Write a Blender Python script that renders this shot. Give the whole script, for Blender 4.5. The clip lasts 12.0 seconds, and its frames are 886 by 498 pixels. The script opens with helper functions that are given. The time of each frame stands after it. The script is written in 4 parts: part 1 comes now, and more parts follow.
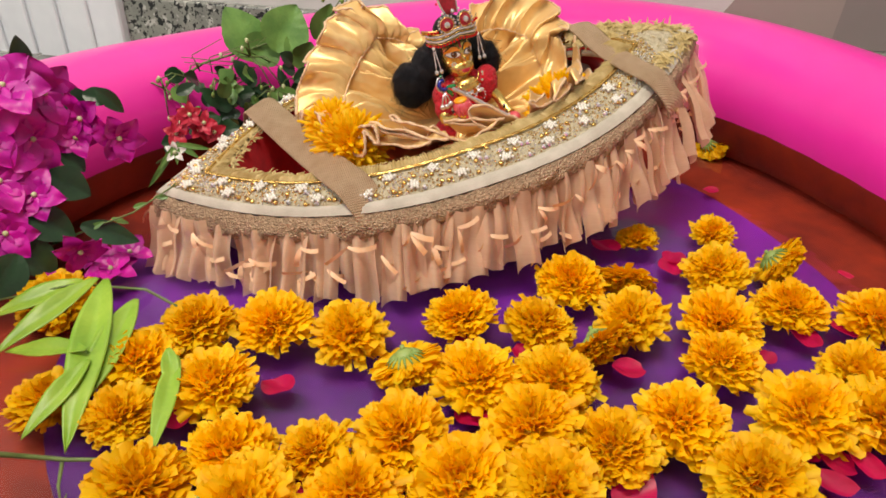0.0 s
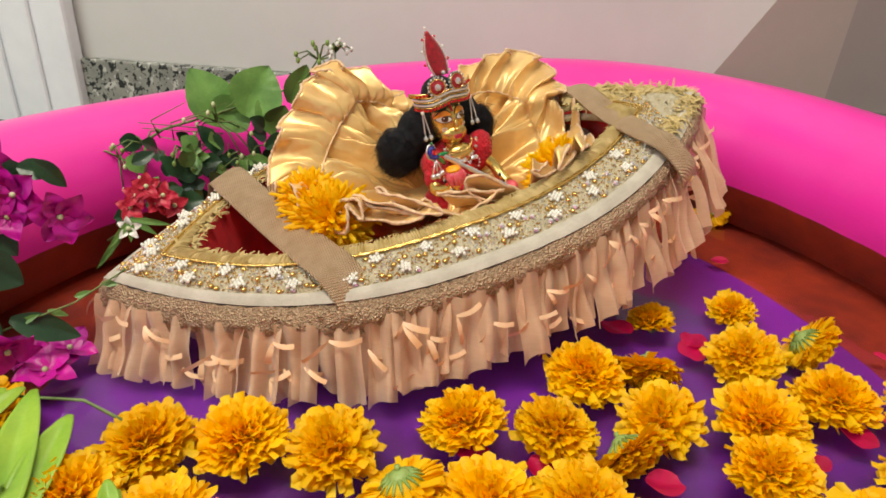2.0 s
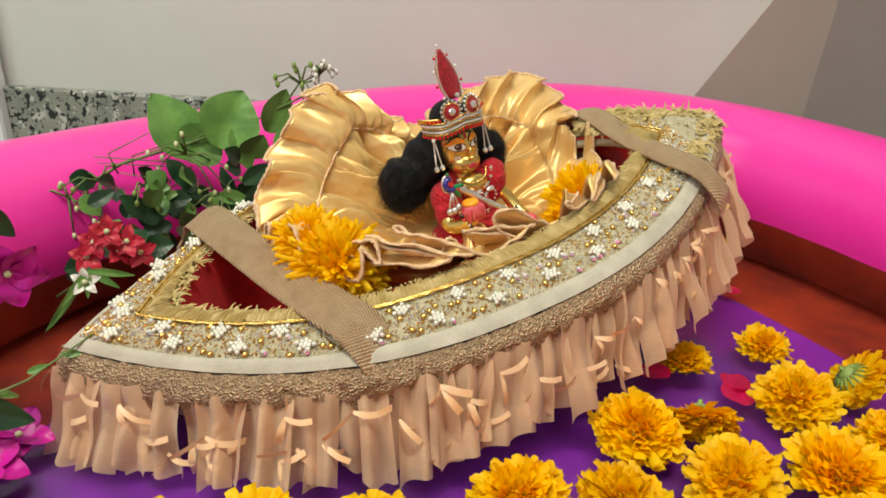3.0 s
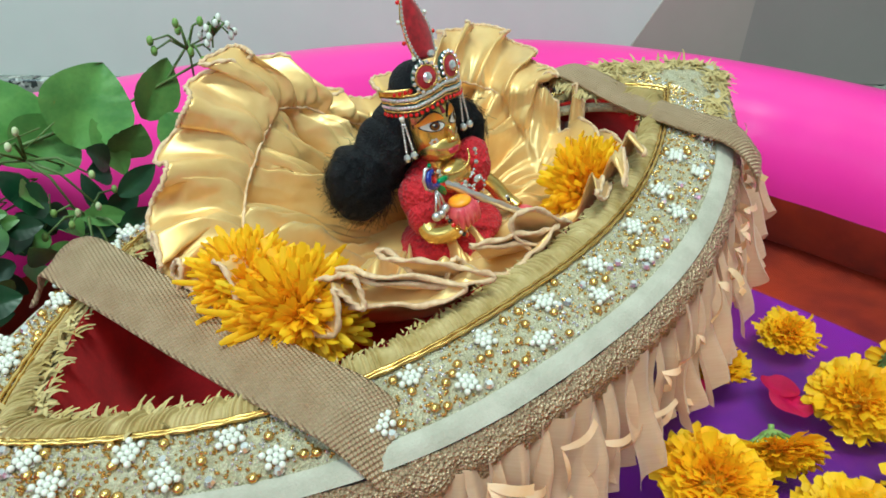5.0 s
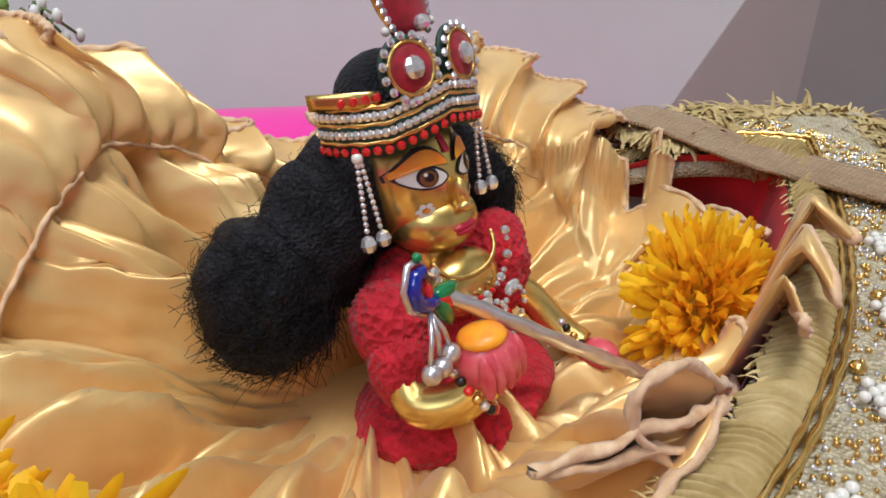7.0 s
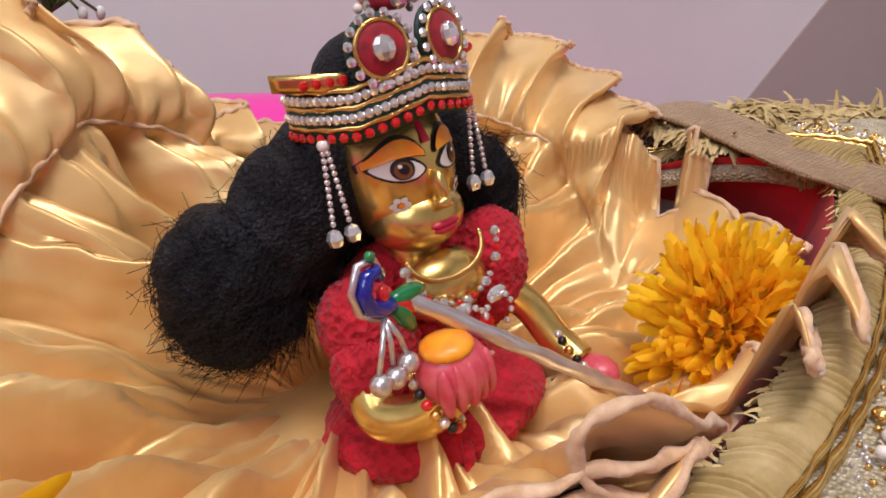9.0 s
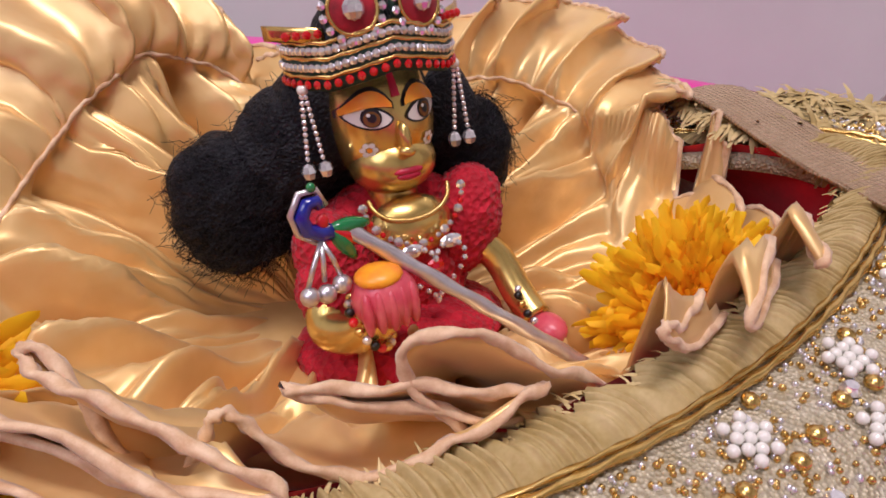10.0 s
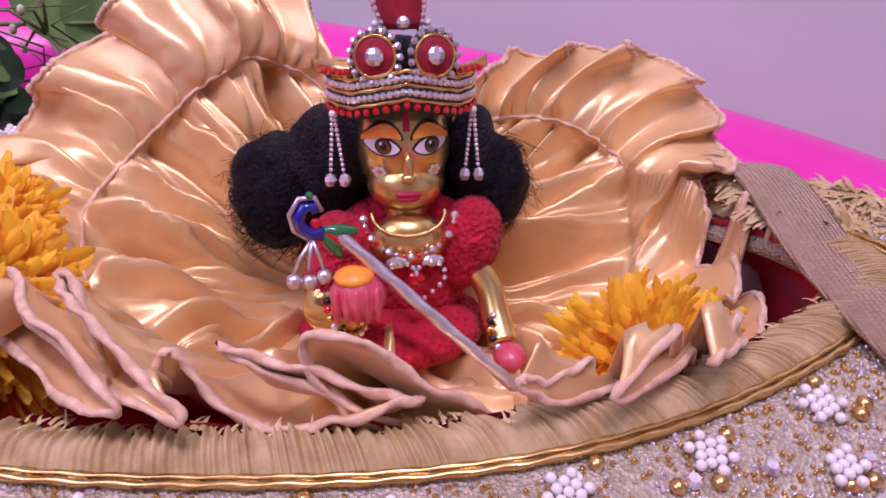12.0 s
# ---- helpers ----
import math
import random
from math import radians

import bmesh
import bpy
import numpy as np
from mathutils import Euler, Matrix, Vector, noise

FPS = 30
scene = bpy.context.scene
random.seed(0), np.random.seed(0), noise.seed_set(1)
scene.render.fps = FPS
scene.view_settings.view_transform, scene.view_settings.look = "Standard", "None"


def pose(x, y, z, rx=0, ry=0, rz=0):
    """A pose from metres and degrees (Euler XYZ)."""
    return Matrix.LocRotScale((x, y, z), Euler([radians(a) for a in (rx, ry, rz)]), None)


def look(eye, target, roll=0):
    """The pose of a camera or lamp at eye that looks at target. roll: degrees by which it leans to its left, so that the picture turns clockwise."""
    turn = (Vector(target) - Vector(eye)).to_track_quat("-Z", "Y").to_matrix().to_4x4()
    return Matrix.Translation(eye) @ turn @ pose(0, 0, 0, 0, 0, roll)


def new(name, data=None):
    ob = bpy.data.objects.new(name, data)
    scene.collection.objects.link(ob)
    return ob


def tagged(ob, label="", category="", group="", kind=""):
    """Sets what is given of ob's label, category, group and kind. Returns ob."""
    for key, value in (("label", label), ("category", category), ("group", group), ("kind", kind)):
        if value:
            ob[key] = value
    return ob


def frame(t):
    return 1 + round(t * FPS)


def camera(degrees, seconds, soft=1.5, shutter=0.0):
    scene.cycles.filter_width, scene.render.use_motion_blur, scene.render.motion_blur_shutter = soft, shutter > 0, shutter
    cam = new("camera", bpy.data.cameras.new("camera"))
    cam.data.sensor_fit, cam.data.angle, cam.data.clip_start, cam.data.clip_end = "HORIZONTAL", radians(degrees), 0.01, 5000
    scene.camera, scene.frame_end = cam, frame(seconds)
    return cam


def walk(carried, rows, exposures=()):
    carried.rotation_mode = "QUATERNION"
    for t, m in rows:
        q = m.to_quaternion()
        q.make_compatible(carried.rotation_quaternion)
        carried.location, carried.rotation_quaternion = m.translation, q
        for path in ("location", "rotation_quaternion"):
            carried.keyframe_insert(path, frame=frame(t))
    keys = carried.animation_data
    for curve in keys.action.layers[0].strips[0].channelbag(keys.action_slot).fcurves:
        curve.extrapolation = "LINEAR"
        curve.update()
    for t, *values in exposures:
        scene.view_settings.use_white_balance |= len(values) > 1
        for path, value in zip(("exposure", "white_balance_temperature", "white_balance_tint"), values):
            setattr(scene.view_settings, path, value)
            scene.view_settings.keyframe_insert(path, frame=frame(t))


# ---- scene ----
cam = camera(68.0, 12.0, soft=1.7)
PATH = [
    (0, (-0.2418, -0.5378, 0.3179), (0.590, 0.958, -0.717), 1.8),
    (0.5, (-0.2348, -0.5081, 0.2957), (0.606, 1.025, -0.675), 2.0),
    (1, (-0.2270, -0.4874, 0.3004), (0.631, 1.061, -0.631), 1.4),
    (1.5, (-0.2194, -0.4690, 0.2993), (0.672, 1.085, -0.591), 1.8),
    (2, (-0.2237, -0.4669, 0.3025), (0.724, 1.059, -0.578), 2.3),
    (2.5, (-0.2291, -0.4451, 0.2958), (0.789, 1.056, -0.548), 2.7),
    (3, (-0.2443, -0.3793, 0.2824), (0.896, 1.060, -0.510), 3.1),
    (3.2, (-0.2515, -0.3457, 0.2805), (0.963, 1.035, -0.505), 3.0),
    (4.8, (-0.2164, -0.2469, 0.2484), (1.170, 0.916, -0.604), 3.0),
    (5, (-0.2075, -0.2388, 0.2533), (1.185, 0.907, -0.611), 2.7),
    (5.5, (-0.1861, -0.2149, 0.2436), (1.237, 0.940, -0.555), 2.3),
    (6, (-0.1331, -0.1640, 0.2148), (1.304, 1.015, -0.522), 2.6),
    (6.5, (-0.0961, -0.1302, 0.1961), (1.376, 1.060, -0.449), 2.6),
    (7, (-0.0739, -0.1183, 0.1891), (1.452, 1.051, -0.361), 3.6),
    (7.2, (-0.0727, -0.1191, 0.1898), (1.482, 1.019, -0.345), 3.7),
    (8.8, (-0.0476, -0.1203, 0.1895), (1.390, 1.130, -0.416), 4.9),
    (9, (-0.0473, -0.1270, 0.1886), (1.330, 1.199, -0.400), 4.9),
    (9.5, (-0.0370, -0.1522, 0.1922), (1.180, 1.306, -0.435), 7.3),
    (10, (-0.0219, -0.1713, 0.1958), (1.013, 1.371, -0.545), 8.8),
    (10.5, (-0.0126, -0.1884, 0.1998), (0.871, 1.405, -0.626), 11.7),
    (11, (-0.0009, -0.2021, 0.2071), (0.772, 1.406, -0.697), 14.7),
    (11.5, (0.0081, -0.2093, 0.2188), (0.667, 1.424, -0.729), 15.7),
    (12, (0.0171, -0.2101, 0.2273), (0.591, 1.496, -0.646), 15.3),
]
walk(cam, [(t, look(eye, target, roll)) for t, eye, target, roll in PATH],
     exposures=[(0, 0.42, 7250, 12), (3, 0.40, 7150, -2), (5.5, 0.46, 5250, -22), (6, 0.32, 5450, -12), (7, 0.2, 5900, 8), (9, 0.16, 6350, 22), (10.5, 0.1, 6250, 38), (11.2, 0.08, 5850, 56), (12, 0.07, 5750, 72)])

# ---- light: a white room with an unseen ceiling lamp and unseen window light ----
world = bpy.data.worlds.new("world")
scene.world = world
world.use_nodes = True
world.node_tree.nodes["Background"].inputs[0].default_value = (0.9, 0.95, 1.0, 1)
world.node_tree.nodes["Background"].inputs[1].default_value = 0.3


def area_lamp(name, eye, target, sx, sy, watts, colour):
    data = bpy.data.lights.new(name, "AREA")
    data.shape, data.size, data.size_y, data.energy, data.color = "RECTANGLE", sx, sy, watts, colour
    ob = new(name, data)
    ob.matrix_world = look(eye, target)
    return ob


area_lamp("ceiling_lamp", (-0.5, -0.5, 2.4), (0.0, 0.0, 0), 1.2, 0.35, 34, (1.0, 0.95, 0.88))
area_lamp("window_light", (-1.75, -0.5, 1.5), (0, -0.1, 0.1), 1.1, 1.2, 16, (0.86, 0.93, 1.0))


# ---- materials ----
def material(name, base, rough=0.5, metal=0.0, second=None, scale=40.0, bump=0.0, bump_scale=200.0, spec=0.5,
             coat=0.0, sheen=0.0, trans=0.0, island=0.0, voro=False, fine=0.25):
    m = bpy.data.materials.new(name)
    m.use_nodes = True
    nt = m.node_tree
    b = nt.nodes["Principled BSDF"]
    b.inputs["Roughness"].default_value = rough
    b.inputs["Metallic"].default_value = metal
    b.inputs["Specular IOR Level"].default_value = spec
    b.inputs["Coat Weight"].default_value = coat
    b.inputs["Sheen Weight"].default_value = sheen
    b.inputs["Transmission Weight"].default_value = trans
    co = nt.nodes.new("ShaderNodeTexCoord")
    n1 = nt.nodes.new("ShaderNodeTexNoise")
    n1.inputs["Scale"].default_value, n1.inputs["Detail"].default_value = scale, 4
    n2 = nt.nodes.new("ShaderNodeTexNoise")
    n2.inputs["Scale"].default_value, n2.inputs["Detail"].default_value = scale * 9, 3
    nt.links.new(co.outputs["Object"], n1.inputs["Vector"])
    nt.links.new(co.outputs["Object"], n2.inputs["Vector"])
    add = nt.nodes.new("ShaderNodeMath")
    add.operation = "MULTIPLY_ADD"
    add.inputs[1].default_value, add.inputs[2].default_value = fine, 0.0
    nt.links.new(n2.outputs["Fac"], add.inputs[0])
    total = nt.nodes.new("ShaderNodeMath")
    nt.links.new(n1.outputs["Fac"], total.inputs[0])
    nt.links.new(add.outputs[0], total.inputs[1])
    ramp = nt.nodes.new("ShaderNodeValToRGB")
    second = second or tuple(c * 0.75 for c in base)
    ramp.color_ramp.elements[0].position, ramp.color_ramp.elements[1].position = 0.42, 0.82
    ramp.color_ramp.elements[0].color, ramp.color_ramp.elements[1].color = (*second, 1), (*base, 1)
    nt.links.new(total.outputs[0], ramp.inputs[0])
    out = ramp.outputs[0]
    if island:
        geo = nt.nodes.new("ShaderNodeNewGeometry")
        info = nt.nodes.new("ShaderNodeObjectInfo")
        both = nt.nodes.new("ShaderNodeMath")
        nt.links.new(geo.outputs["Random Per Island"], both.inputs[0])
        nt.links.new(info.outputs["Random"], both.inputs[1])
        mul = nt.nodes.new("ShaderNodeMapRange")
        mul.inputs[2].default_value = 2.0
        mul.inputs[3].default_value, mul.inputs[4].default_value = 1 - island, 1 + island
        nt.links.new(both.outputs[0], mul.inputs[0])
        hsv = nt.nodes.new("ShaderNodeHueSaturation")
        nt.links.new(out, hsv.inputs["Color"])
        nt.links.new(mul.outputs[0], hsv.inputs["Value"])
        out = hsv.outputs[0]
    nt.links.new(out, b.inputs["Base Color"])
    if bump:
        bn = nt.nodes.new("ShaderNodeBump")
        bn.inputs["Strength"].default_value, bn.inputs["Distance"].default_value = bump, 0.0015
        tex = nt.nodes.new("ShaderNodeTexVoronoi" if voro else "ShaderNodeTexNoise")
        tex.inputs["Scale"].default_value = bump_scale
        nt.links.new(co.outputs["Object"], tex.inputs["Vector"])
        nt.links.new(tex.outputs[0], bn.inputs["Height"])
        nt.links.new(bn.outputs[0], b.inputs["Normal"])
    return m


def see_through(m, amount, tint=(1, 1, 1)):
    """Lets part of the light pass straight and part scatter through: thin cloth or petals."""
    nt = m.node_tree
    out, b = nt.nodes["Material Output"], nt.nodes["Principled BSDF"]
    tr = nt.nodes.new("ShaderNodeBsdfTranslucent")
    clear = nt.nodes.new("ShaderNodeBsdfTransparent")
    tr.inputs[0].default_value = (*tint, 1)
    m1, m2 = nt.nodes.new("ShaderNodeMixShader"), nt.nodes.new("ShaderNodeMixShader")
    m1.inputs[0].default_value, m2.inputs[0].default_value = 0.35, amount
    nt.links.new(b.outputs[0], m1.inputs[1])
    nt.links.new(tr.outputs[0], m1.inputs[2])
    nt.links.new(m1.outputs[0], m2.inputs[1])
    nt.links.new(clear.outputs[0], m2.inputs[2])
    nt.links.new(m2.outputs[0], out.inputs[0])
    return m


WALL = material("wall_colour", (0.62, 0.62, 0.60), 0.55, second=(0.56, 0.56, 0.545), scale=3, bump=0.08, bump_scale=60)
TAUPE = material("taupe_wall", (0.36, 0.30, 0.275), 0.55, second=(0.33, 0.275, 0.25), scale=4, bump=0.08, bump_scale=60)
TAUPE_DARK = material("grey_taupe_wall", (0.27, 0.235, 0.225), 0.55, second=(0.25, 0.215, 0.205), scale=4, bump=0.08, bump_scale=60)
WHITE = material("white_laminate", (0.86, 0.89, 0.92), 0.35, second=(0.72, 0.75, 0.8), scale=5)
PINK = material("pink_vinyl", (0.93, 0.035, 0.42), 0.28, second=(0.85, 0.025, 0.36), scale=5, coat=0.25, bump=0.05, bump_scale=14)
# purple floor; the near-black second tone paints in dark reflections of the water
PURPLE = material("purple_vinyl", (0.18, 0.012, 0.33), 0.4, second=(0.035, 0.003, 0.07), scale=5)
# orange vinyl with the shade under the ring mixed into its colour
ORANGE_SHADED = material("orange_vinyl_shaded", (0.36, 0.036, 0.009), 0.4, second=(0.09, 0.006, 0.006), scale=6)
SATIN = material("gold_satin", (0.88, 0.61, 0.27), 0.36, 0.38, second=(0.76, 0.46, 0.15), scale=20, bump=0.10, bump_scale=110, spec=0.6, sheen=0.15)
PIPING = material("peach_cord", (0.84, 0.60, 0.38), 0.6, second=(0.62, 0.37, 0.19), scale=300, sheen=0.3)
VELVET = material("red_velvet", (0.72, 0.008, 0.02), 0.8, second=(0.45, 0.004, 0.012), scale=60, sheen=0.1)
FELT = material("cream_felt", (0.56, 0.51, 0.43), 0.85, second=(0.42, 0.38, 0.31), scale=60, bump=0.3, bump_scale=900)
NET = material("beaded_net", (0.70, 0.63, 0.47), 0.45, 0.2, second=(0.5, 0.42, 0.26), scale=180, bump=0.9, bump_scale=900, voro=True)
PEARL = material("pearl", (0.86, 0.84, 0.78), 0.12, second=(0.8, 0.77, 0.68), scale=200, coat=0.6)
GOLD = material("gold_metal", (0.86, 0.60, 0.22), 0.25, 0.95, second=(0.62, 0.38, 0.1), scale=200)
LACE = material("gold_lace", (0.62, 0.45, 0.29), 0.45, 0.4, second=(0.3, 0.2, 0.12), scale=500, bump=1.0, bump_scale=700, voro=True)
FUR = material("straw_fringe", (0.66, 0.51, 0.25), 0.75, second=(0.42, 0.29, 0.09), scale=90, island=0.3)
STRAP = material("tan_strap", (0.58, 0.41, 0.26), 0.45, 0.3, second=(0.48, 0.32, 0.19), scale=90)


def weave(m, scale):
    """Fine cross ribs."""
    nt = m.node_tree
    co, bn = nt.nodes["Texture Coordinate"], nt.nodes.new("ShaderNodeBump")
    total = nt.nodes.new("ShaderNodeMath")
    for k, axis in enumerate(("X", "Y")):
        w = nt.nodes.new("ShaderNodeTexWave")
        w.bands_direction = axis
        w.inputs["Scale"].default_value = scale
        w.inputs["Distortion"].default_value = 0.6
        nt.links.new(co.outputs["Object"], w.inputs["Vector"])
        nt.links.new(w.outputs["Fac"], total.inputs[k])
    bn.inputs["Strength"].default_value, bn.inputs["Distance"].default_value = 0.9, 0.0008
    nt.links.new(total.outputs[0], bn.inputs["Height"])
    nt.links.new(bn.outputs[0], nt.nodes["Principled BSDF"].inputs["Normal"])


weave(STRAP, 190)
ORGANZA = see_through(material("peach_organza", (0.92, 0.66, 0.45), 0.5, second=(0.84, 0.55, 0.35), scale=60, sheen=0.5, island=0.12), 0.18, (0.92, 0.64, 0.44))
RIBBON = material("peach_ribbon", (0.93, 0.66, 0.44), 0.4, second=(0.88, 0.50, 0.22), scale=50, island=0.2)
MARI = see_through(material("marigold_petals", (1.0, 0.72, 0.010), 0.6, second=(1.0, 0.56, 0.004), scale=35, island=0.18), 0.0, (1.0, 0.5, 0.01))
CALYX = material("green_calyx", (0.30, 0.42, 0.12), 0.5, second=(0.16, 0.28, 0.05), scale=90, island=0.2)
ROSE = see_through(material("rose_petal", (0.75, 0.012, 0.12), 0.35, second=(0.5, 0.004, 0.05), scale=40, island=0.25), 0.0, (0.9, 0.02, 0.2))
BRASS = material("polished_brass", (0.80, 0.58, 0.20), 0.27, 0.9, second=(0.68, 0.46, 0.14), scale=120)
KNIT = material("red_knit", (0.62, 0.006, 0.025), 0.8, second=(0.4, 0.002, 0.012), scale=160, bump=1.0, bump_scale=420, voro=True, sheen=0.1)
HAIR = material("black_hair", (0.010, 0.010, 0.015), 0.55, spec=0.3, second=(0.003, 0.003, 0.006), scale=260, bump=1.0, bump_scale=900)
BLACK = material("black_paint", (0.012, 0.01, 0.01), 0.3)
EYE_WHITE = material("white_paint", (0.85, 0.83, 0.78), 0.3, second=(0.8, 0.78, 0.72))
BROWN = material("brown_paint", (0.22, 0.09, 0.02), 0.25)
ORANGE = material("orange_paint", (1.0, 0.44, 0.02), 0.35, second=(1.0, 0.27, 0.02), scale=200)
LIP = material("red_paint", (0.62, 0.02, 0.06), 0.3)
FIST_PAINT = material("rose_paint", (0.62, 0.05, 0.09), 0.3, second=(0.72, 0.14, 0.16), scale=250)
CRIMSON = material("crimson_velvet", (0.45, 0.004, 0.02), 0.7, second=(0.2, 0.002, 0.008), scale=300, sheen=0.2)
DARK_GREEN = material("dark_green_cloth", (0.012, 0.05, 0.035), 0.6)
STONE = material("clear_rhinestone", (0.93, 0.91, 0.91), 0.1, 0.7, second=(0.66, 0.63, 0.67), scale=700, coat=0.8)
RED_STONE = material("red_rhinestone", (0.75, 0.01, 0.015), 0.1, 0.1, coat=0.8)
SILVER = material("silver_foil", (0.75, 0.72, 0.74), 0.3, 0.8, second=(0.6, 0.55, 0.58), scale=260)
BLUE = material("blue_enamel", (0.01, 0.02, 0.32), 0.15, coat=0.7)
GREEN = material("green_enamel", (0.0, 0.22, 0.06), 0.15, coat=0.7)
LEAF = material("green_leaf", (0.17, 0.33, 0.08), 0.4, second=(0.09, 0.21, 0.05), scale=45, island=0.25, bump=0.25, bump_scale=120)
LEAF_DARK = material("dark_leaf", (0.025, 0.075, 0.03), 0.32, second=(0.012, 0.04, 0.02), scale=45, island=0.25, bump=0.25, bump_scale=120)
FERN = material("lime_leaf", (0.30, 0.48, 0.05), 0.4, second=(0.18, 0.36, 0.03), scale=40, island=0.2, bump=0.2, bump_scale=90)
STEM = material("green_stem", (0.16, 0.24, 0.07), 0.5, second=(0.08, 0.12, 0.03), scale=90)
MAGENTA = material("magenta_petal", (0.62, 0.006, 0.34), 0.4, second=(0.36, 0.004, 0.25), scale=40, island=0.3)
RED_PETAL = material("rose_red_petal", (0.62, 0.03, 0.07), 0.45, second=(0.5, 0.015, 0.04), scale=90, island=0.3)
BUD = material("cream_petal", (0.72, 0.72, 0.5), 0.5, second=(0.5, 0.58, 0.25), scale=90)


def granite():
    m = material("speckled_granite", (0.30, 0.31, 0.27), 0.25, second=(0.2, 0.21, 0.19), scale=30)
    nt = m.node_tree
    b = nt.nodes["Principled BSDF"]
    ramp = b.inputs["Base Color"].links[0].from_socket
    co = nt.nodes["Texture Coordinate"]
    for scale, lo, hi, col in ((95, 0.56, 0.60, (0.025, 0.028, 0.028)), (70, 0.60, 0.64, (0.5, 0.5, 0.46)), (210, 0.62, 0.66, (0.03, 0.03, 0.03))):
        n = nt.nodes.new("ShaderNodeTexNoise")
        n.inputs["Scale"].default_value, n.inputs["Detail"].default_value = scale, 2
        mp = nt.nodes.new("ShaderNodeMapping")
        mp.inputs["Location"].default_value = (scale, 3, 1)
        nt.links.new(co.outputs["Object"], mp.inputs["Vector"])
        nt.links.new(mp.outputs[0], n.inputs["Vector"])
        r = nt.nodes.new("ShaderNodeMapRange")
        r.inputs[1].default_value, r.inputs[2].default_value = lo, hi
        nt.links.new(n.outputs["Fac"], r.inputs[0])
        mix = nt.nodes.new("ShaderNodeMix")
        mix.data_type = "RGBA"
        nt.links.new(r.outputs[0], mix.inputs[0])
        nt.links.new(ramp, mix.inputs[6])
        mix.inputs[7].default_value = (*col, 1)
        ramp = mix.outputs[2]
    nt.links.new(ramp, b.inputs["Base Color"])
    return m


GRANITE = granite()


def water_material():
    m = bpy.data.materials.new("water")
    m.use_nodes = True
    nt = m.node_tree
    b = nt.nodes["Principled BSDF"]
    b.inputs["Base Color"].default_value = (0.97, 0.93, 0.98, 1)
    b.inputs["Roughness"].default_value = 0.02
    b.inputs["IOR"].default_value = 1.33
    b.inputs["Transmission Weight"].default_value = 1.0
    co, n, bn = nt.nodes.new("ShaderNodeTexCoord"), nt.nodes.new("ShaderNodeTexNoise"), nt.nodes.new("ShaderNodeBump")
    n.inputs["Scale"].default_value = 22
    bn.inputs["Strength"].default_value, bn.inputs["Distance"].default_value = 0.25, 0.004
    nt.links.new(co.outputs["Object"], n.inputs["Vector"])
    nt.links.new(n.outputs["Fac"], bn.inputs["Height"])
    nt.links.new(bn.outputs[0], b.inputs["Normal"])
    return m


WATER = water_material()


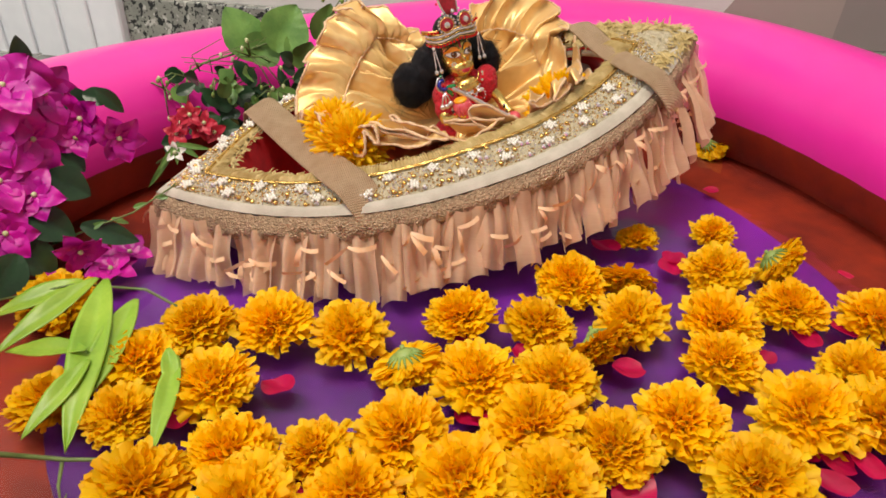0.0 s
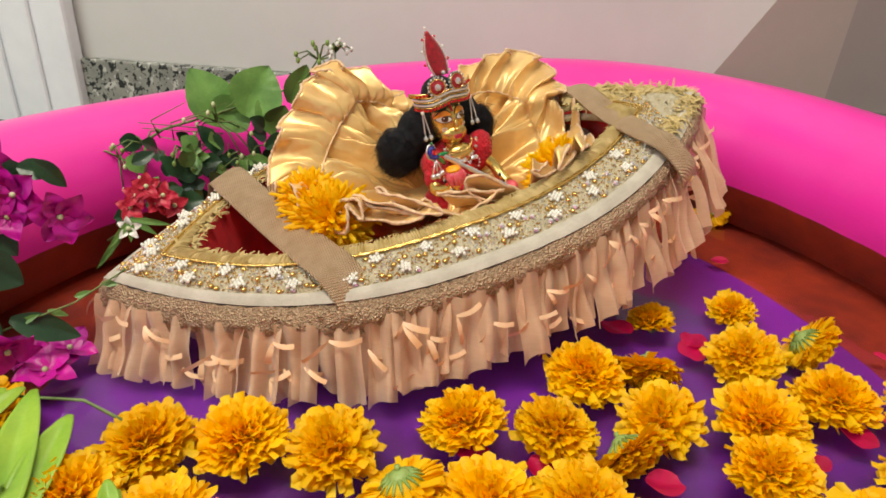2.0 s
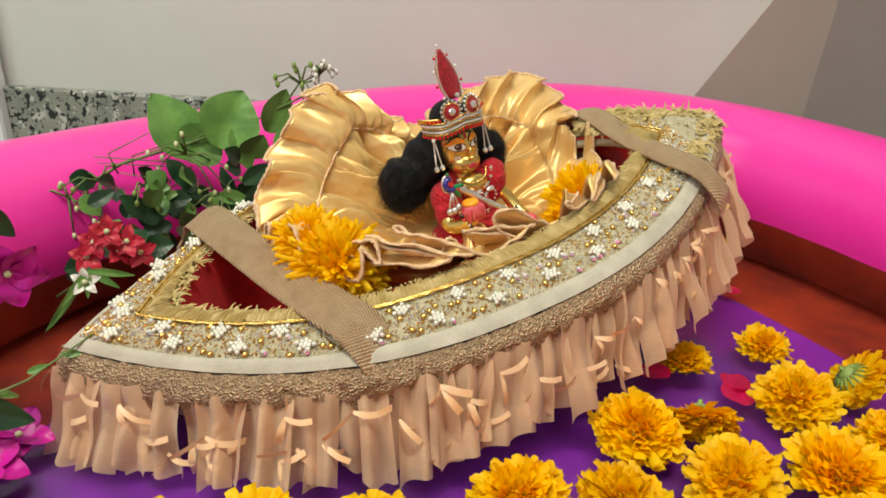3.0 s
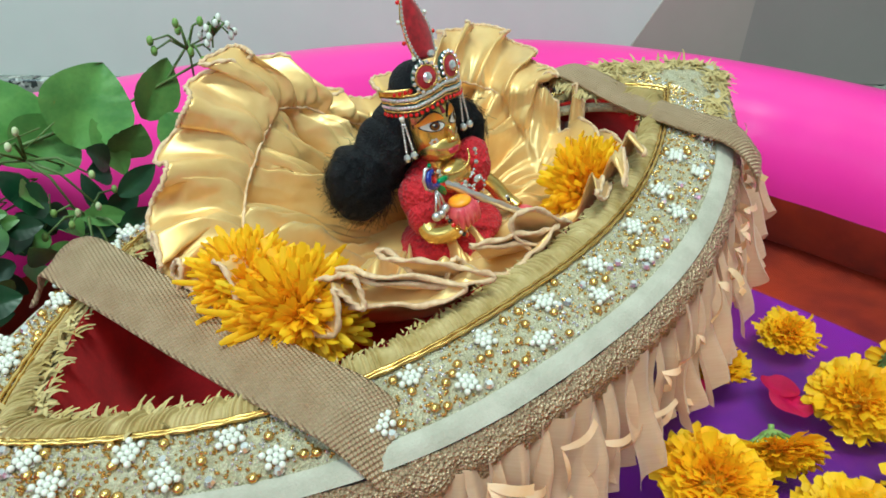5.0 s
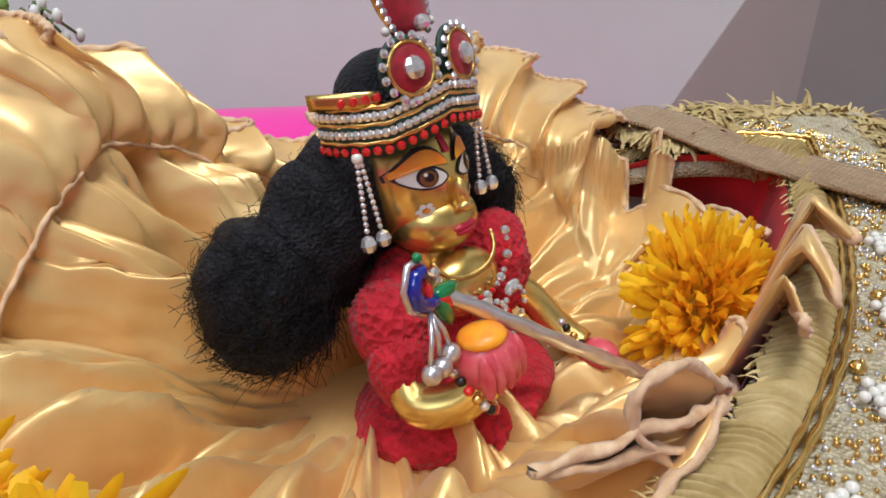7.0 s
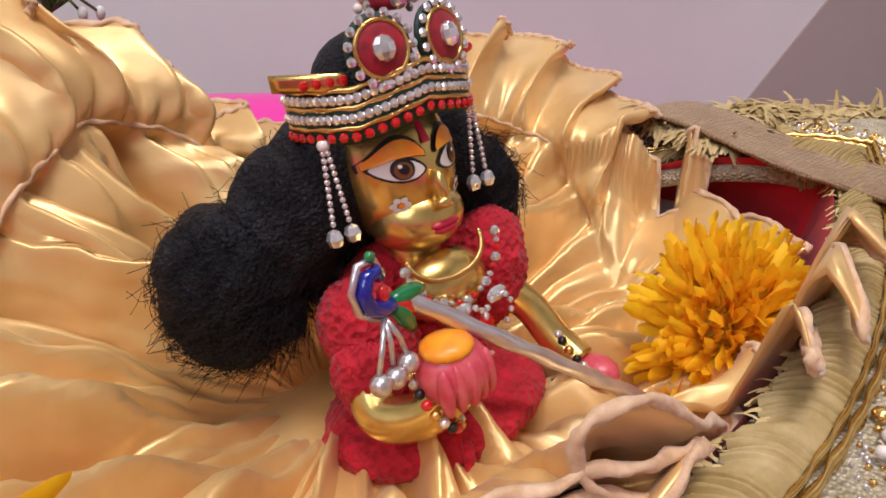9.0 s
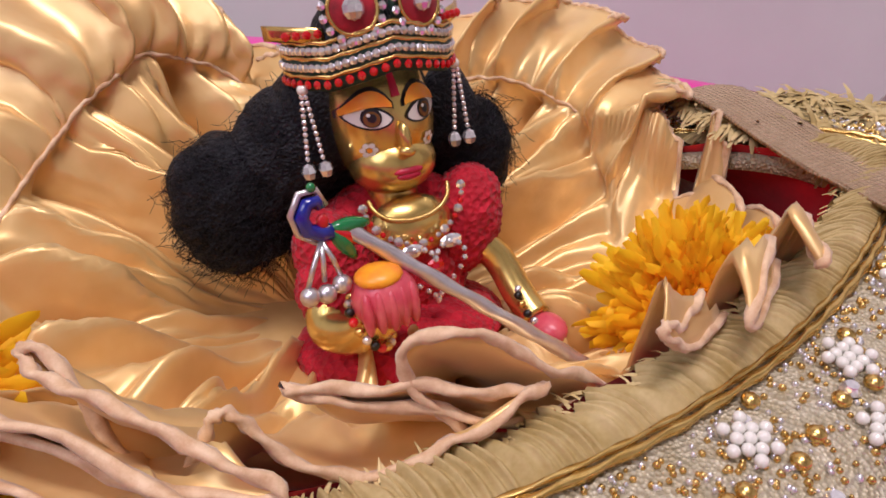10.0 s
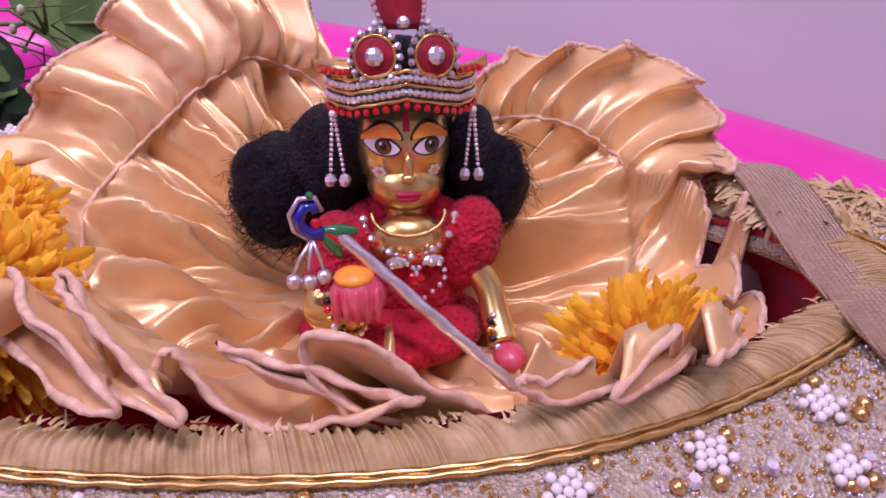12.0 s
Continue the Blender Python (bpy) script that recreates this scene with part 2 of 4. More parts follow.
# ---- mesh helpers ----
class Shape:
    """Collects vertices and faces, with a material slot a face."""

    def __init__(self):
        self.v, self.f, self.s = [], [], []

    def add(self, verts, faces, slot=0):
        k = len(self.v)
        self.v += [tuple(p) for p in verts]
        self.f += [tuple(i + k for i in f) for f in faces]
        self.s += [slot] * len(faces)
        return self

    def sheet(self, fn, nu, nv, slot=0, ring=False):
        vs = [fn(i / nu, j / nv) for i in range(nu if ring else nu + 1) for j in range(nv + 1)]
        fs, w = [], nv + 1
        for i in range(nu):
            a, b = i * w, ((i + 1) % nu if ring else i + 1) * w
            fs += [(a + j, b + j, b + j + 1, a + j + 1) for j in range(nv)]
        return self.add(vs, fs, slot)

    def ball(self, c, r, slot=0, nu=10, nv=6, turn=None, lump=0.0, freq=60):
        rx, ry, rz = (r, r, r) if isinstance(r, (int, float)) else r

        def fn(a, b):
            t, p = 2 * math.pi * a, math.pi * (b - 0.5) * 0.999
            d = Vector((math.cos(t) * math.cos(p) * rx, math.sin(t) * math.cos(p) * ry, math.sin(p) * rz))
            if turn:
                d = turn @ d
            q = Vector(c) + d
            if lump:
                q += d.normalized() * lump * noise.noise(q * freq)
            return q
        return self.sheet(fn, nu, nv, slot, ring=True)

    def tube(self, pts, r, slot=0, n=8, twist=0.0, close=False, taper=None):
        pts = [Vector(p) for p in pts]
        m, vs = len(pts), []
        side = None
        for i, p in enumerate(pts):
            a, b = (pts[i - 1], pts[(i + 1) % m]) if close else (pts[max(0, i - 1)], pts[min(m - 1, i + 1)])
            d = (b - a).normalized()
            side = d.orthogonal().normalized() if side is None else (side - d * side.dot(d)).normalized()
            up = d.cross(side)
            rr = r * (1 if taper is None else taper(i / max(1, m - 1)))
            for j in range(n):
                t = 2 * math.pi * j / n
                k = rr * (1 + twist * math.sin(2 * t + i * 0.9))
                vs.append(p + side * math.cos(t) * k + up * math.sin(t) * k)
        fs = []
        for i in range(m if close else m - 1):
            for j in range(n):
                a, b = i * n, ((i + 1) % m) * n
                fs.append((a + j, a + (j + 1) % n, b + (j + 1) % n, b + j))
        if not close:
            fs += [tuple(range(n))[::-1], tuple((m - 1) * n + j for j in range(n))]
        return self.add(vs, fs, slot)

    def box(self, c, s, slot=0, m=None):
        vs = [Vector((c[0] + s[0] * x / 2, c[1] + s[1] * y / 2, c[2] + s[2] * z / 2)) for x in (-1, 1) for y in (-1, 1) for z in (-1, 1)]
        if m:
            vs = [m @ v for v in vs]
        return self.add(vs, [(0, 1, 3, 2), (4, 6, 7, 5), (0, 4, 5, 1), (2, 3, 7, 6), (0, 2, 6, 4), (1, 5, 7, 3)], slot)

    def mesh(self, name, mats, smooth=True):
        me = bpy.data.meshes.new(name)
        me.from_pydata(self.v, [], self.f)
        for m in mats if isinstance(mats, (list, tuple)) else [mats]:
            me.materials.append(m)
        me.polygons.foreach_set("material_index", self.s)
        me.polygons.foreach_set("use_smooth", [smooth] * len(self.f))
        me.update()
        return me


def bevel(ob, width, segments=2):
    mod = ob.modifiers.new("bevel", "BEVEL")
    mod.width, mod.segments, mod.limit_method = width, segments, "ANGLE"


def thing(name, label, category, m=None, group="", kind=""):
    ob = new(name)
    ob.matrix_world = m or Matrix()
    return tagged(ob, label, category, group, kind)


def part(name, shape, mats, parent=None, label="", smooth=True, m=None):
    """One mesh object under a thing or a part; m: its pose in the parent."""
    me = shape if isinstance(shape, bpy.types.Mesh) else shape.mesh(name, mats, smooth)
    ob = new(name, me)
    ob.parent = parent
    if m:
        ob.matrix_local = m
    return tagged(ob, label)


def thick(ob, t, offset=0.0):
    mod = ob.modifiers.new("thickness", "SOLIDIFY")
    mod.thickness, mod.offset = t, offset
    return ob


def structure(name, shape, mats, smooth=False):
    ob = new(name, shape.mesh(name, mats, smooth))
    return tagged(ob, kind="structure")


rnd = random.Random(7)

# ---- the room ----
FLOOR_Z = -0.03
NRM = Vector((0.649, 0.761, 0))          # from the room into the back wall
ALONG = Vector((0.761, -0.649, 0))
WALL_D = 0.455
ROOM = Matrix(((ALONG.x, NRM.x, 0, 0), (ALONG.y, NRM.y, 0, 0), (0, 0, 1, 0), (0, 0, 0, 1)))


def room_box(name, c, s, mat):
    return structure(name, Shape().box(c, s, 0, ROOM), mat)


room_box("floor", (0, -0.9, FLOOR_Z - 0.05), (4.4, 3.6, 0.1), GRANITE)
room_box("wall_back", (0, WALL_D + 0.055, 1.2), (4.4, 0.1, 2.6), WALL)
room_box("wall_left", (-2.05, -0.9, 1.2), (0.1, 2.8, 2.6), WALL)
room_box("wall_right", (2.05, -0.9, 1.2), (0.1, 2.8, 2.6), WALL)
room_box("wall_front", (0, -2.45, 1.2), (4.4, 0.1, 2.6), WALL)
room_box("ceiling", (0, -0.9, 2.55), (4.4, 3.6, 0.1), WALL)
skirting = room_box("skirting", (0, WALL_D - 0.004, 0.034), (4.0, 0.018, 0.128), GRANITE)
bevel(skirting, 0.003)
ledge = room_box("granite_ledge", (-1.0, WALL_D - 0.0635, -0.0165), (1.3, 0.1, 0.027), GRANITE)
bevel(ledge, 0.003)


def on_wall(a, z, proud=0.0):
    return ALONG * a + NRM * (WALL_D + 0.005 - proud) + Vector((0, 0, z))


def wall_colour(name, corners, mat):
    vs = [on_wall(a, z, 0.003) for a, z in corners] + [on_wall(a, z, 0.0) for a, z in corners]
    n = len(corners)
    fs = [tuple(range(n))] + [(i, (i + 1) % n, (i + 1) % n + n, i + n) for i in range(n)]
    return structure(name, Shape().add(vs, fs), mat)


# two thin taupe polygons on the back wall, the second one darker
wall_colour("wall_band_light", [(0.328, .099), (0.498, .099), (0.5109, 0.4031)], TAUPE)
wall_colour("wall_band_dark", [(0.498, .099), (1.9, .099), (1.9, 2.4), (1.709, 2.4), (0.5109, 0.4031)], TAUPE_DARK)

# white cupboard beside the pool
cup = thing("cupboard", "white laminate cupboard with grooved door standing on the floor", "cupboard", Matrix.Translation(ALONG * -0.594 + NRM * 0.453 + Vector((0, 0, FLOOR_Z))) @ ROOM)
body = part("body", Shape().box((-0.3, -0.015, 0.5), (0.6, 0.03, 1.0)), WHITE, cup, smooth=False)
bevel(body, 0.006)
for k in range(6):
    x = -0.05 - 0.06 * k
    slat = part("slat", Shape().box((x - 0.0275, -0.034, 0.5), (0.051, 0.009, 0.97)), WHITE, cup, smooth=False)
    bevel(slat, 0.004)

# ---- the pool ----
PC = Vector((0.075, -0.105, 0))
POOL_SHAPE = [(0, .42), (15, .43), (30, .425), (45, .41), (60, .385), (90, .385), (110, .40), (127, .44), (147, .48), (166, .52), (190, .55), (230, .56), (270, .50), (310, .46), (340, .42)]
pool = thing("inflatable_pool", "pink inflatable pool with purple floor, filled with shallow water", "pool", Matrix.Translation((PC.x, PC.y, 0)))


def pool_radius(a):
    deg = [a * 360 + d for d in (-12, -6, 0, 6, 12)]
    return float(np.mean(np.interp(deg, [k[0] for k in POOL_SHAPE], [k[1] for k in POOL_SHAPE], period=360)))


def ring(a, b):
    t, p = 2 * math.pi * a, 2 * math.pi * b
    r = pool_radius(a) + 0.075 * math.cos(p) + 0.0008 * math.sin(t * 40) * max(0, -math.cos(p))
    lift = 0.011 * max(0.0, math.cos(t - radians(40))) ** 2      # stands higher where it meets the wall
    return (r * math.cos(t), r * math.sin(t), 0.0575 + lift + (0.0775 + lift) * math.sin(p) - 0.009 * max(0, -math.sin(p)))


tube = Shape().sheet(ring, 144, 40, 0, ring=True)
tube.s = [1 if 20.5 < k % 40 < 31 else 0 for k in range(len(tube.f))]
part("inflated_ring", tube, [PINK, ORANGE_SHADED], pool, "glossy pink vinyl tube, orange below")


def inside(a, b, out, z):
    t, r = 2 * math.pi * a, (pool_radius(a) - 0.03 - out) * b
    return (r * math.cos(t), -r * math.sin(t) if z == 0 else r * math.sin(t), z)


part("pool_floor", Shape().sheet(lambda a, b: Vector(inside(a, b, 0.115, -0.0275)) + Vector((0, 0, 0.0014 * noise.noise(Vector(inside(a, b, 0.115, -0.0275)) * 12))), 96, 16, 0, ring=True), PURPLE, pool)
# border kept wide and dark to paint in the ring's shade
part("floor_border", Shape().sheet(lambda a, b: Vector(inside(a, 1, 0.1148 * (1 - b), -0.0276)) + Vector((0, 0, 0.012 * b * b)), 96, 5, 0, ring=True), ORANGE_SHADED, pool, "orange red printed border, darkened for shade")


def water_at(a, b):
    t = -2 * math.pi * a
    r = (pool_radius(-a % 1) - 0.052) * b
    return (PC.x + r * math.cos(t), PC.y + r * math.sin(t), 0)


water = structure("water", Shape().sheet(water_at, 96, 10, 0, ring=True), WATER, True)
water.visible_shadow = False

# ---- the boat ----
BOAT = Matrix(((0.95733, 0.14464, -0.25018, 0.0321), (-0.18841, 0.96883, -0.16086, -0.0443), (0.21911, 0.20113, 0.95474, 0.1116), (0, 0, 0, 1)))
DOWN = (BOAT.to_3x3().inverted() @ Vector((0, 0, -1))).normalized()


def sag(u, far):
    """The soft far edge gives way under the cushion."""
    return 0.03 * math.sin(math.pi * max(0.0, min(1.0, u / 0.165))) * max(0.0, min(1.0, far))


def lens(s, length, width, cu, cv, p=2.3):
    c = math.cos(s)
    return Vector((cu + length * c, cv + math.copysign(width * (1 - abs(c) ** p), math.sin(s)), 0.006 * abs(c) ** 4 - sag(cu + length * c, 2 * math.sin(s))))


def outer(s):
    return lens(s, 0.257, 0.112, 0.001, 0.014)


NEAR_W, NEAR_P = 0.052, 2.5


def far_p(c):
    """The far side of the opening is fuller towards the plush end."""
    return 3.2 + 1.8 * max(0.0, min(1.0, c * 3))


def inner(s):
    if math.sin(s) < 0:
        return lens(s, 0.183, NEAR_W, -0.012, 0.012, NEAR_P)
    return lens(s, 0.183, 0.096, -0.012, 0.012, far_p(math.cos(s)))


def rim(s, t, up=0.0):
    p = outer(s).lerp(inner(s), t)
    p.z += 0.006 * math.sin(math.pi * min(1, t * 1.1)) + up
    return p


def arc_steps(fn, step, n=1500):
    """Angles at even steps along a closed line."""
    out, last, run = [], fn(0.0), step
    for i in range(1, n):
        s = 2 * math.pi * i / n
        p = fn(s)
        run += (p - last).length
        last = p
        if run >= step:
            out.append(s)
            run = 0.0
    return out


boat = thing("toy_boat", "beaded cream fabric boat with peach frill, tilted in the water", "boat", BOAT)
TAU = 2 * math.pi


def hull_fn(a, b):
    s = TAU * a
    p = outer(s) * 0.985
    q = BOAT @ p
    e = BOAT @ (Vector((outer(s).x * 0.72, 0.014 + (outer(s).y - 0.014) * 0.6, 0)))
    e.z = -0.024
    w = q.lerp(e, b)
    return BOAT.inverted() @ w


part("hull", Shape().sheet(hull_fn, 96, 8, 0, ring=True), FELT, boat)
thick(part("border", Shape().sheet(lambda a, b: rim(TAU * a, b * 0.99), 160, 10, 0, ring=True), NET, boat, "beaded gold net border"), 0.006, -1)
part("felt_edge", Shape().sheet(lambda a, b: rim(TAU * a, -0.02 + 0.17 * b, 0.0008 + 0.0009 * math.sin(math.pi * b) + 0.0006 * noise.noise(rim(TAU * a, b) * 150)), 200, 5, 0, ring=True), FELT, boat, "cream felt edge")


def lining_fn(a, b):
    s = TAU * a
    p = inner(s) * (1 - 0.09 * b if math.sin(s) < 0.1 or math.cos(s) < 0 else 1 + 0.14 * min(1, b * 3) * min(1, math.sin(s) * 3 - 0.3, math.cos(s) * 4))
    p.z = inner(s).z + 0.004 - (0.062 + min(0, inner(s).z)) * math.sin(b * math.pi / 2) + 0.003 * noise.noise(Vector((p.x * 40, p.y * 40, b * 3)))
    if b > 0.72:
        k = (b - 0.72) / 0.28
        p.x, p.y = p.x * (1 - k), p.y * (1 - k)
        p.z = -0.056 + 0.004 * noise.noise(Vector((p.x * 50, p.y * 50, 2)))
    return p


part("lining", Shape().sheet(lining_fn, 96, 22, 0, ring=True), VELVET, boat, "deep red velvet lining")


# gathered lace under the edge
def lace_fn(a, b):
    s = TAU * a
    o = outer(s)
    out = Vector((o.x / 0.257 ** 2, (o.y - 0.014) / 0.112 ** 2, 0)).normalized()
    wob = noise.noise(Vector((o.x * 130, o.y * 130, b * 4))) + 0.6 * noise.noise(Vector((o.x * 320, o.y * 320, b * 9)))
    return o + out * (0.0005 + 0.003 * b + 0.0055 * math.sin(math.pi * b ** 0.7) + 0.0028 * wob * min(1, b * 4)) + DOWN * (0.001 + 0.022 * b + 0.0016 * wob)


part("lace_trim", Shape().sheet(lace_fn, 620, 9, 0, ring=True), LACE, boat, "crinkled gold lace trim")
cords = Shape()
for t, r in ((0.7, 0.0010), (0.74, 0.0008)):
    pts = [rim(TAU * i / 700, t, 0.0022) for i in range(700)]
    cords.tube(pts, r, 0, 6, twist=0.35, close=True)
part("gold_cord", cords, GOLD, boat, "twisted gold cord")

# pearl clusters and stones
pearl = Shape().ball((0, 0, 0.0019), 0.0014, 0, 10, 7).mesh("pearl", PEARL)
for i, s in enumerate(arc_steps(lambda s: rim(s, 0.4), 0.0185)):
    if math.sin(s) > 0.05 and math.cos(s) > -0.3 or outer(s).x > 0.198:
        continue
    c, turn = rim(s, 0.29 if i % 2 else 0.53, 0.0004), rnd.random() * 6
    n = 6
    for k in range(n + rnd.choice((5, 6, 7))):
        r = 0.0 if k == 0 else 0.0027 if k < 7 else 0.0050
        if k == 7:
            turn += 0.52
        part("pearl", pearl, None, boat, m=Matrix.Translation(c + Vector((r * math.cos(turn + k * TAU / n), r * math.sin(turn + k * TAU / n), rnd.uniform(-0.0003, 0.0003)))))
gem = Shape().add([(0.0023 * math.cos(k * TAU / 8), 0.0023 * math.sin(k * TAU / 8), 0) for k in range(8)]
                  + [(0.0014 * math.cos(k * TAU / 8), 0.0014 * math.sin(k * TAU / 8), 0.0017) for k in range(8)],
                  [(k, (k + 1) % 8, (k + 1) % 8 + 8, k + 8) for k in range(8)] + [tuple(range(8, 16))])
gem_gold, gem_clear = Shape().ball((0, 0, 0.0004), (0.0021, 0.0021, 0.0016), 0, 10, 6).mesh("gem", GOLD), gem.mesh("gem", STONE, False)
for s in arc_steps(lambda s: rim(s, 0.4), 0.0042):
    if math.sin(s) > 0.05 and math.cos(s) > -0.3 or outer(s).x > 0.205:
        continue
    p = rim(s, rnd.choice((0.2, 0.24, 0.4, 0.44, 0.62)) + rnd.uniform(-0.03, 0.03), 0.0008)
    part("gem", gem_gold if rnd.random() < 0.7 else gem_clear, None, boat, m=Matrix.Translation(p))
seeds = Shape()
for k in range(7500):
    p = rim(TAU * rnd.random(), rnd.uniform(0.17, 0.68), 0.0004)
    if p.x > 0.205:
        continue
    seeds.ball(p, rnd.uniform(0.0005, 0.001), 0 if rnd.random() < 0.55 else 1, 5, 3)
tagged(part("seed_beads", seeds, [GOLD, STONE], boat, "tiny gold and clear seed beads"), kind="stuff")


# straw coloured fringe on the inner edge and over the pointed end
def tuft(shape, p, d, length, width, droop=0.3):
    d = d.normalized()
    side = d.cross(Vector((0, 0, 1))).normalized() * width
    up = Vector((0, 0, 1))
    vs = []
    for k in range(4):
        f = k / 3
        c = p + d * length * f + up * (length * (0.5 * f - droop * 1.6 * f * f))
        w = side * (1 - 0.75 * f)
        vs += [c - w, c + up * width * 0.6 * (1 - f), c + w]
    fs = []
    for k in range(3):
        a = k * 3
        fs += [(a, a + 1, a + 4, a + 3), (a + 1, a + 2, a + 5, a + 4)]
    shape.add(vs, fs)


def pleated(a, b):
    """A band of finely pleated ribbon that stands up from the cord and leans inwards."""
    s = TAU * a
    w = a * 430 * TAU
    n = noise.noise(Vector((math.cos(s) * 30, math.sin(s) * 30, 0)))
    far = max(0.0, min(1.0, math.sin(s) * 1.8 - 0.3))
    p = rim(s, 0.755 + ((0.22 - 0.14 * far) + 0.05 * n) * b + 0.016 * math.sin(w * 0.5 + 3 * n) * b, 0.0015)
    p.z += 0.0055 * (1 - 0.8 * far) * math.sin(b * 2.6) + (0.0008 + 0.0007 * b) * (0.8 + n) * math.sin(w + 9 * n) + 0.0012 * n * b
    return p


part("pleated_ribbon", Shape().sheet(pleated, 3000, 5, 0, ring=True), FUR, boat, "straw coloured pleated ribbon")
fringe = Shape()
for s in arc_steps(lambda s: rim(s, 0.9), 0.0009, 9000):
    if math.sin(s) > 0.3:
        continue
    p = rim(s, 0.94 + rnd.uniform(-0.05, 0.05), 0.004)
    q = inner(s)
    d = Vector((q.x * 0.4, 0.012 + (q.y - 0.012) * 0.2, 0)) - q
    d.z = 0
    d = Matrix.Rotation(rnd.gauss(0, 0.5), 3, "Z") @ d
    tuft(fringe, p, d, rnd.uniform(0.003, 0.006), rnd.uniform(0.0004, 0.0009), rnd.uniform(0.3, 0.6))
tagged(part("inner_fringe", fringe, FUR, boat, "straw coloured ribbon ends"), kind="stuff")
plush = Shape()
for k in range(6800):
    u = rnd.uniform(0.158, 0.252)
    w = max(0.0, 0.1 * (1 - (u / 0.262) ** 2.2))
    v = 0.016 + rnd.uniform(-0.3 if u < 0.195 else -0.92, 1.06) * w
    if u < 0.175 and v < (0.045 if u > 0.15 else 0.065):
        continue
    p = Vector((u, v, 0.006 + 0.004 * noise.noise(Vector((u * 60, v * 60, 0)))))
    tuft(plush, p, Vector((rnd.gauss(-0.6, 0.6), rnd.gauss(-0.3, 0.7), rnd.uniform(-0.2, 0.2))), rnd.uniform(0.007, 0.013), rnd.uniform(0.0009, 0.002), rnd.uniform(0.25, 0.5))
for k in range(420):
    s = rnd.uniform(2.2, 3.9)
    tuft(plush, rim(s, rnd.uniform(0.78, 1.0), 0.001), Vector((rnd.gauss(0.6, 0.5), rnd.gauss(0, 0.6), 0.2)), rnd.uniform(0.006, 0.011), rnd.uniform(0.0009, 0.0016), 0.4)
tagged(part("plush_deck", plush, FUR, boat, "tufted straw plush"), kind="stuff")
part("deck", Shape().sheet(lambda a, b: Vector((0.168 + 0.085 * a, 0.016 + (2 * b - 1) * 0.1 * (1 - ((0.168 + 0.085 * a) / 0.262) ** 2.2), 0.0045)), 10, 8), FELT, boat)


# straps with ribs across
def strap(points, width, bulge=0.0):
    pts = [Vector(p) for p in points]
    n, sh = 90, Shape()

    def at(f):
        k = min(int(f * (len(pts) - 1)), len(pts) - 2)
        w = f * (len(pts) - 1) - k
        a, b, c, d = pts[max(0, k - 1)], pts[k], pts[k + 1], pts[min(len(pts) - 1, k + 2)]
        return 0.5 * (2 * b + (c - a) * w + (2 * a - 5 * b + 4 * c - d) * w * w + (3 * b - a - 3 * c + d) * w ** 3)

    def fn(a, b):
        p, q = at(a), at(min(1, a + 0.01)) if a < 0.99 else at(a) * 2 - at(a - 0.01)
        d = (q - p).normalized()
        side = d.cross(Vector((0, 0, 1))).normalized()
        return p + side * width * (b - 0.5) + Vector((0, 0, 0.0016 * math.sin(math.pi * b) + 0.0002 * math.sin(b * 60 + a * 400)))
    return thick(part("strap", sh.sheet(fn, n, 16), STRAP, boat, "woven tan strap with a gold weave"), 0.0014)


strap([(-0.172, 0.112, -0.012), (-0.158, 0.1, 0.008), (-0.148, 0.07, 0.012), (-0.125, 0.01, 0.006), (-0.108, -0.04, 0.01), (-0.1, -0.062, 0.011), (-0.092, -0.083, -0.002), (-0.091, -0.089, -0.016)], 0.031)
strap([(0.168, 0.094, -0.014), (0.168, 0.082, 0.006), (0.168, 0.06, 0.011), (0.169, 0.02, 0.010), (0.174, -0.02, 0.012), (0.182, -0.045, 0.011), (0.19, -0.062, -0.004), (0.192, -0.066, -0.016)], 0.024)


# frill of gathered organza, panel by panel
def pleat(seed):
    r = random.Random(seed)
    ph, amp, flare = r.uniform(0, 6), r.uniform(0.0025, 0.005), r.uniform(0.95, 1.2)

    def fn(a, b):
        x = (a - 0.5) * 0.021 * (0.9 + (flare - 0.9) * b) + 0.003 * b * math.sin(ph)
        y = amp * (0.5 + 0.8 * b) * math.cos(a * TAU * 1.15 + ph) + 0.004 * b + 0.002 * math.sin(b * 7 + ph)
        z = -b * (1 + 0.07 * math.sin(a * 5 + ph))
        return (x, -y, z)
    return Shape().sheet(fn, 14, 10).mesh("frill_panel", ORGANZA)


pleats = [pleat(k) for k in range(9)]
BI = BOAT.inverted()


def hang(s, drop=0.012, out_by=0.004):
    """A frame on the outer edge whose z is the world's up and whose -y points away from the boat."""
    o = outer(s)
    o2 = outer(s + 0.01)
    w, w2 = BOAT @ o, BOAT @ o2
    d = (w2 - w)
    d.z = 0
    d.normalize()
    x = d
    z = Vector((0, 0, 1))
    y = z.cross(x)
    base = BOAT @ (o + DOWN * drop) - y * out_by
    m = Matrix(((x.x, y.x, 0, base.x), (x.y, y.y, 0, base.y), (x.z, y.z, 1, base.z), (0, 0, 0, 1)))
    return m, base


